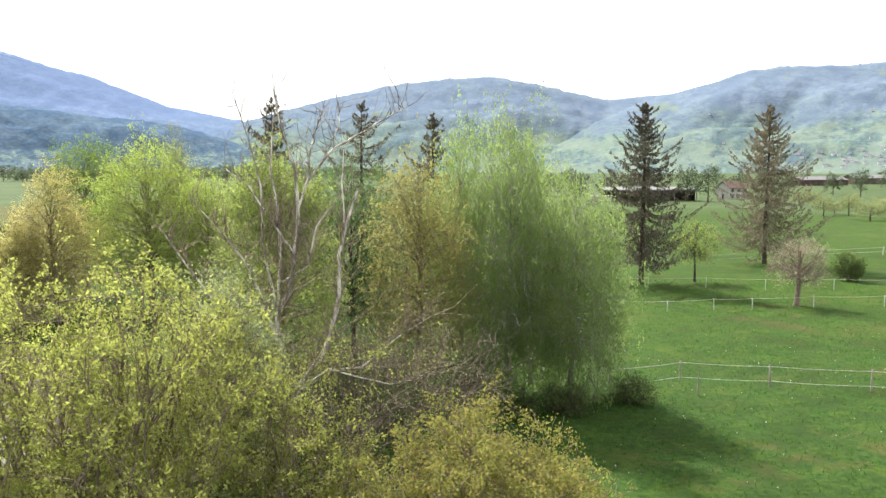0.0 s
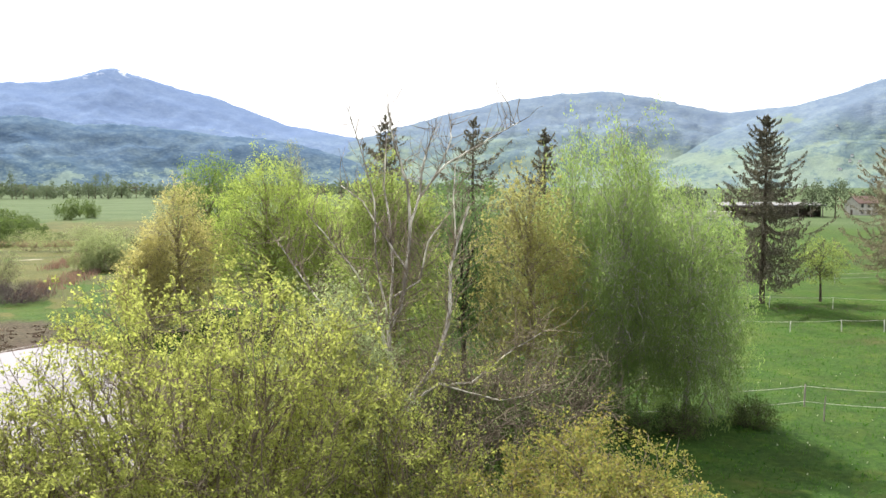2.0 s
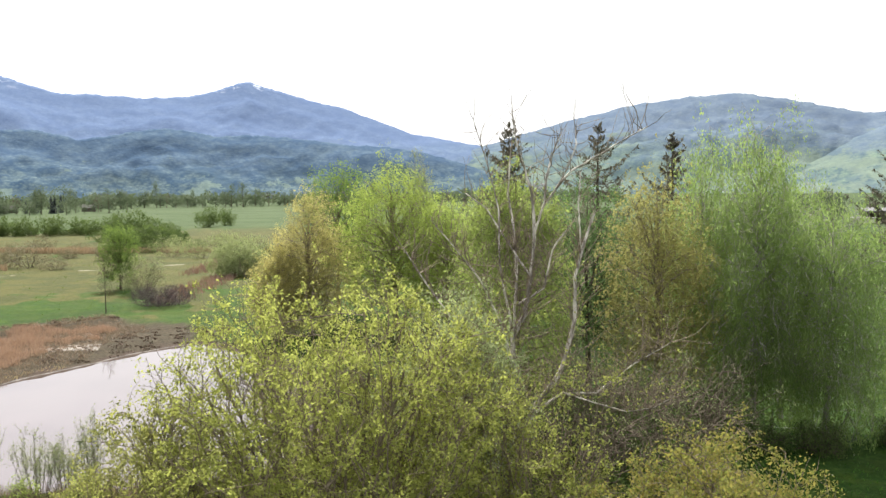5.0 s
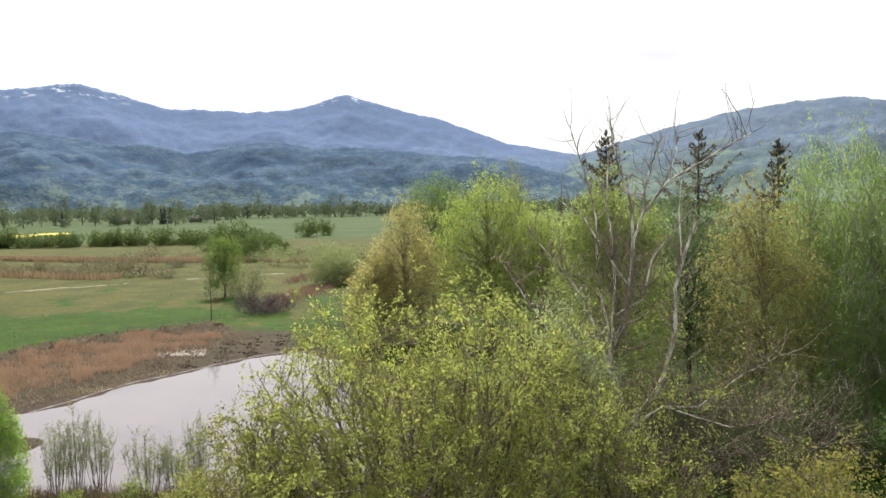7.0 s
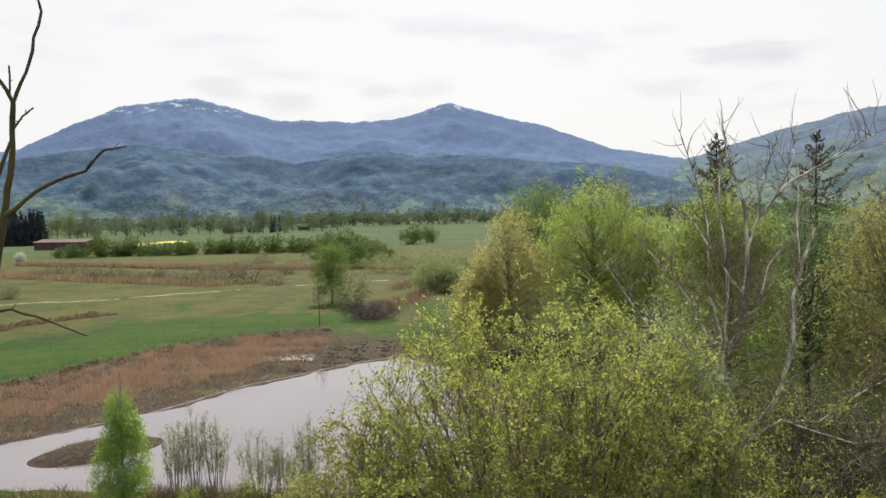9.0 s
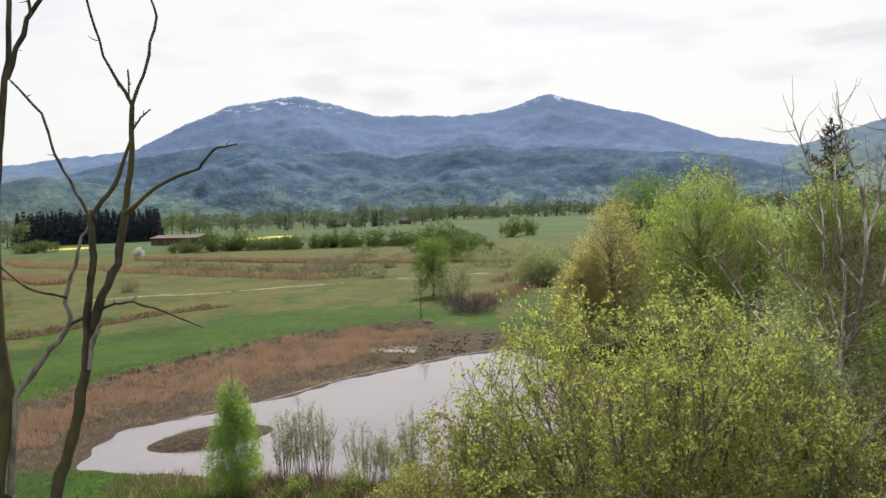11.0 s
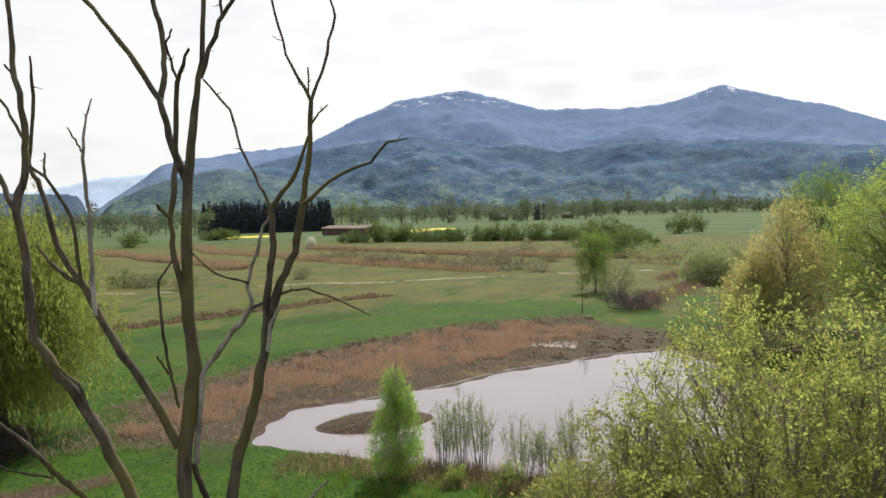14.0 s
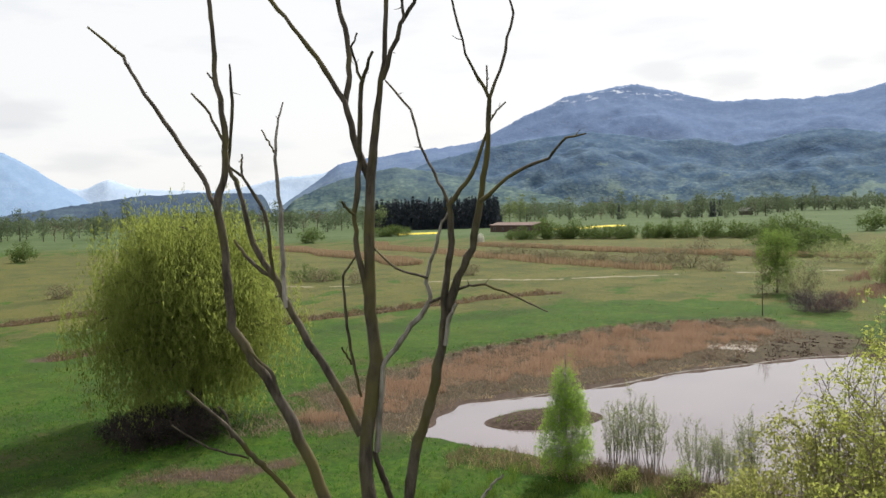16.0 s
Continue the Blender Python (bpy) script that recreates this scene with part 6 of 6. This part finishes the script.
strip("silt_patch", [(-47.0, 55.6), (-45.8, 56.4), (-44.4, 57.2)], 1.3, 0.015, M_SILT, "pale dried silt at the head of the pond", "mud")
strip("silt_patch", [(-48.5, 53.5), (-47.0, 54.4), (-45.5, 55.0), (-43.6, 56.0)], 1.7, 0.015, M_SILT, "pale dried silt at the head of the pond", "mud")
strip("rape_field", [(-352, 196), (-349, 206), (-345, 216)], 9, 0.6, M_RAPE, "short strip of bright yellow flowering rape", "field")
strip("rape_field", [(-318, 262), (-320, 280), (-326, 300), (-330, 318)], 11, 0.6, M_RAPE, "strip of bright yellow flowering rape", "field")

strip("gravel_path", [(-5.6, 27.6), (-6.4, 30.5), (-7.3, 34.0), (-8.4, 39.0)], 1.5, 0.03, M_SHORE, "pale gravel at the foot of the bare tree", "path")


def slope_house(grid, azimuth, height, lx, ly, wall_mat, roof_mat, label, group):
    """A small house standing on a mountain slope where it shows at these angles from the tower."""
    r = np.hypot(grid[:, :, 0], grid[:, :, 1])
    miss = np.abs(np.degrees(np.arctan2(-grid[:, :, 0], grid[:, :, 1])) - azimuth) + np.abs(np.degrees(np.arctan2(grid[:, :, 2] - 12, r)) - height) * 2
    x, y, z = grid[np.unravel_index(np.argmin(miss), miss.shape)]
    return house("house", x, y, azimuth + rng.uniform(-35, 35), lx, ly, rng.uniform(3.2, 4.8), 2.2, wall_mat, roof_mat, label, 0, 1, z - 0.5, False, group)


# wall and roof colours blued to carry the haze of the slopes
M_FARWALL = plain_material("hazed_white_wall", (0.46, 0.48, 0.51), (0.56, 0.58, 0.61), 0.05)
M_FARROOF = plain_material("hazed_grey_roof", (0.13, 0.14, 0.16), (0.20, 0.21, 0.235), 0.05)
M_FARPALE = plain_material("hazed_pale_roof", (0.15, 0.155, 0.17), (0.21, 0.21, 0.225), 0.05)
for _ in range(60):
    slope_house(shoulder, rng.normal(-25.2, 2.6), abs(rng.normal(0.35, 0.45)), rng.uniform(6, 9), 5, M_FARWALL, (M_FARROOF, M_FARPALE)[rng.integers(2)], "small pale house in the village below the mountain", "village below the mountain")
for _ in range(11):
    slope_house(shoulder, rng.uniform(-28, -17), rng.uniform(1.2, 3.6), rng.uniform(4, 6), 4, M_FARWALL, M_FARPALE, "small white farmhouse on the mountain pasture", "mountain farms")
for _ in range(18):
    slope_house(ridge, rng.uniform(8.5, 14.5), rng.uniform(0.05, 0.6), rng.uniform(10, 16), 9, M_FARWALL, (M_FARROOF, M_FARPALE)[rng.integers(2)], "small pale house at the valley mouth", "village at the valley mouth")
for a in (-10.3, -11.3):
    slope_house(ridge, a, 0.82, 30, 12, M_FARWALL, M_FARWALL, "long white-roofed greenhouse on the slope", "greenhouses on the slope")

strip("shore_line", [(-43.6, 28.5), (-42.7, 33.0), (-41.8, 39.4), (-42.1, 45.0), (-41.1, 50.0), (-40.0, 56.0), (-38.0, 60.6)], 0.2, 0.01, M_SHORE, "thin pale line of dried silt along the water", "mud")
blades("island_grass", *inside(2600, -42, -30, 24, 34, lambda x, y: island(x, y) < 0.75), 0.16, 0.03, M_TUSSOCK, "sparse green grass on the mud islet", "grass", rng, 0.5)

# ---- hedges, tree rows and forest ----
def polar(azimuth, dist):
    return -math.sin(radians(azimuth)) * dist, math.cos(radians(azimuth)) * dist


def scatter_copies(kinds, spots, low=0.8, high=1.2):
    for a, d in spots:
        ob = kinds[rng.integers(len(kinds))]
        x, y = polar(a, d)
        s = rng.uniform(low, high)
        copy_thing(ob, pose(x, y, 0, 0, 0, rng.uniform(0, 360)) @ Matrix.Diagonal((s * rng.uniform(0.9, 1.3), s * rng.uniform(0.9, 1.3), s * rng.uniform(0.75, 1.15), 1)))


FAR = dict(limbs=8, subs=3, twigs=2, per=15, clump=1.0, leaf=0.85, twig_wood=False, wood_too=False, lump=0.25, group="trees across the plain")
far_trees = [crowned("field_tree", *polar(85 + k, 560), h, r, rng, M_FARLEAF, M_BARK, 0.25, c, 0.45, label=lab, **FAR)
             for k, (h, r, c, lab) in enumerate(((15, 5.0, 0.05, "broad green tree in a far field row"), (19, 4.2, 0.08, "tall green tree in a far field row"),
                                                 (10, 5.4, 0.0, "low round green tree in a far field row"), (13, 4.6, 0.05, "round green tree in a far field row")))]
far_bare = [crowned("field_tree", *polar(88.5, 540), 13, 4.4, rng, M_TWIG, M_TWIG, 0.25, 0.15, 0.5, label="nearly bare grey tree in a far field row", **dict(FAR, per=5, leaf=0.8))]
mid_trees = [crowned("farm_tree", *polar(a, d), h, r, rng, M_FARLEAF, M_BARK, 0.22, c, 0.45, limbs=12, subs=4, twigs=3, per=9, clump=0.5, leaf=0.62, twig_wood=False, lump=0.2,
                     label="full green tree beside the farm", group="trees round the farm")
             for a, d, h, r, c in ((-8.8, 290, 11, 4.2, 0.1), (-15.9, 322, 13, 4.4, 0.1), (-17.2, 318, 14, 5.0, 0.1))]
orchard = crowned("orchard_tree", *polar(-24.0, 232), 5.2, 3.0, rng, M_GREYLEAF, M_BARK, 0.16, 0.2, 0.45, limbs=12, subs=5, twigs=4, per=8, clump=0.25, leaf=0.25, twig_wood=False,
                  label="low round orchard tree in pale leaf", group="orchard")
hedge_bushes = [crowned("hedge_bush", *polar(a, d), h, r, rng, M_HEDGE, M_BARK, 0.08, 0.0, 0.45, limbs=12, subs=5, twigs=3, leaf=0.38, per=13, clump=0.36, stems=4, wood_too=False, twig_wood=False, lump=0.2,
                        label="round dark green hedge bush", category="shrub", group="hedge bushes")
                for a, d, h, r in ((49.4, 302, 5.4, 4.4), (46, 297, 4.2, 5.0), (43, 290, 5.8, 4.0))]
meadow_bushes = [crowned("meadow_bush", *polar(a, d), h, r, rng, m, M_TWIG, 0.04, 0.0, 0.45, limbs=10, subs=4, twigs=3, leaf=0.18, per=pt + 6, clump=0.22, stems=5, twig_wood=False, fine=0.012,
                         label=lab, category="shrub", group="bushes in the wet meadow")
                 for a, d, h, r, m, pt, lab in ((43.0, 160, 3.0, 3.2, M_DRYBUSH, 4, "grey-brown nearly bare meadow bush"), (47.5, 176, 2.4, 2.2, M_DRYBUSH, 4, "grey-brown low twiggy bush"),
                                                (67.2, 148, 3.2, 2.6, M_HEDGE, 8, "dark green meadow bush"), (31.5, 165, 4.0, 4.6, M_GREYLEAF, 7, "broad grey-green willow bush"))]
crowned("blossom_bush", -221.0, 153.0, 3.6, 1.6, rng, M_WHITEBLOOM, M_BARK, 0.05, 0.05, 0.45, limbs=14, subs=5, twigs=4, leaf=0.22, per=12, clump=0.25, stems=4, twig_wood=False,
        label="bush in full white blossom in the meadow", category="shrub")
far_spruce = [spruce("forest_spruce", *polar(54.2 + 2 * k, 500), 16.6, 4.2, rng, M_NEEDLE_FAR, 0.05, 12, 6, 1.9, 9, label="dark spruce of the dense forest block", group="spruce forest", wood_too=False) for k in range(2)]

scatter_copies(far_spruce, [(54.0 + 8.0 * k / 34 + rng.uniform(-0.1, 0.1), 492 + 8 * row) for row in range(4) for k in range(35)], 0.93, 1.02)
scatter_copies(far_trees + far_bare, [(a + rng.uniform(-0.4, 0.4), rng.uniform(800, 880)) for a in np.arange(10, 38, 0.45)], 0.8, 1.3)
scatter_copies(far_trees + far_bare, [(a + rng.uniform(-0.5, 0.5), rng.uniform(600, 760)) for a in np.arange(36, 56, 0.5)], 0.7, 1.3)
scatter_copies(far_trees + far_bare, [(a, d) for a, d in ((42.2, 650), (42.7, 668), (43.1, 655), (41.2, 648), (38.4, 640), (37.6, 655), (38.9, 660))], 0.6, 0.85)
scatter_copies([far_trees[1], far_trees[1], far_trees[3]] + far_bare, [(a + rng.uniform(-0.3, 0.3), rng.uniform(500, 600)) for a in np.arange(62.5, 92, 0.62)], 0.7, 1.1)
scatter_copies(far_spruce, [(a + rng.uniform(-0.3, 0.3), rng.uniform(640, 700)) for a in (39.6, 40.0, 40.3, 41.0, 41.4, 43.1, 46.2)], 0.5, 0.85)
scatter_copies(far_trees, [(a + rng.uniform(-0.4, 0.4), rng.uniform(900, 1150)) for a in np.arange(-30, 66, 2.4)], 0.7, 1.1)
scatter_copies(mid_trees, [(a, d) for a, d in ((-8.2, 320), (-10.8, 345), (-13.0, 352), (-24.5, 420), (-26, 400), (-22, 440), (-20.5, 470), (-9.0, 420), (-7, 380), (-12.5, 420), (-19.0, 380), (-27.5, 430))], 0.7, 1.0)
far_light = crowned("field_tree", *polar(53.2, 470), 17, 4.6, rng, M_FARLIGHT, M_BARK, 0.25, 0.1, 0.5, label="fresh light green tree beside the spruce forest", **FAR)
scatter_copies([far_light], [(52.5, 485), (61.9, 470)], 0.8, 1.0)
scatter_copies([orchard], [(a, d) for a, d in ((-24.6, 240), (-25.4, 236), (-26.6, 216), (-27.6, 226), (-27.0, 250), (-25.8, 262), (-23.4, 280), (-22.6, 300))], 0.8, 1.15)
scatter_copies(hedge_bushes, [(a + rng.uniform(-0.2, 0.2), 303 - (52 - a) * 1.6 + rng.uniform(-2, 2)) for a in np.arange(36.8, 53.4, 1.75)], 1.0, 1.2)
scatter_copies(hedge_bushes, [(a + rng.uniform(-0.2, 0.2), 304 - (52 - a) * 1.6) for a in np.arange(37.2, 53.4, 0.8)], 0.4, 0.62)
scatter_copies(hedge_bushes, [(a, d) for a, d in ((34.4, 228), (35.2, 222), (36.2, 218), (33.4, 205), (37.0, 232), (34.8, 205), (60.6, 380), (61.2, 381), (61.8, 379), (84.0, 268), (66.5, 330), (31.0, 322), (29.9, 335))], 0.8, 1.25)
scatter_copies(meadow_bushes[:2], [(a, d) for a, d in ((51.3, 184), (50.2, 180), (48.6, 172), (46.2, 168), (45.0, 160), (52.6, 196), (41.6, 158), (40.2, 150), (43.9, 190), (56, 150), (63.5, 140), (66.0, 146), (76, 150), (79, 160), (82, 140), (38.9, 200), (41.0, 205), (49.4, 178), (47.4, 174), (53.8, 200), (44.4, 172), (42.6, 176), (37.4, 168), (39.4, 176))], 0.85, 1.4)
scatter_copies(meadow_bushes[2:], [(a, d) for a, d in ((65.1, 149), (33.2, 172), (34.6, 184), (30.4, 185), (31.8, 196), (29.2, 172), (28.6, 195), (33.0, 195), (27.4, 180))], 0.6, 1.05)
scatter_copies(meadow_bushes[3:], [(rng.uniform(27.5, 34.0), rng.uniform(172, 222)) for _ in range(16)], 0.55, 0.9)
scatter_copies(hedge_bushes, [(rng.uniform(33.2, 36.8), rng.uniform(205, 258)) for _ in range(12)], 0.5, 0.8)


def wood_belt():
    """The closed belt of woods along the foot of the mountains."""
    a = rng.uniform(4, 92, 26000)
    d = rng.uniform(850, 930, 26000)
    x, y = -np.sin(np.radians(a)) * d, np.cos(np.radians(a)) * d
    crest = 10.5 + 3.5 * wave(x, y, 60.0, 1.0) + 3.0 * wave(x, y, 21.0, 2.0) + 2.0 * wave(x, y, 9.0, 3.0)
    z = np.maximum(crest, 1.5) * np.sqrt(rng.random(26000)) + 0.6
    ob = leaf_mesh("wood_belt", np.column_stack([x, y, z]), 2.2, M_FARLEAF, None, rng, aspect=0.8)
    return tagged(ob, "far belt of mixed green woods below the mountains", "woods", "", "stuff")


wood_belt()
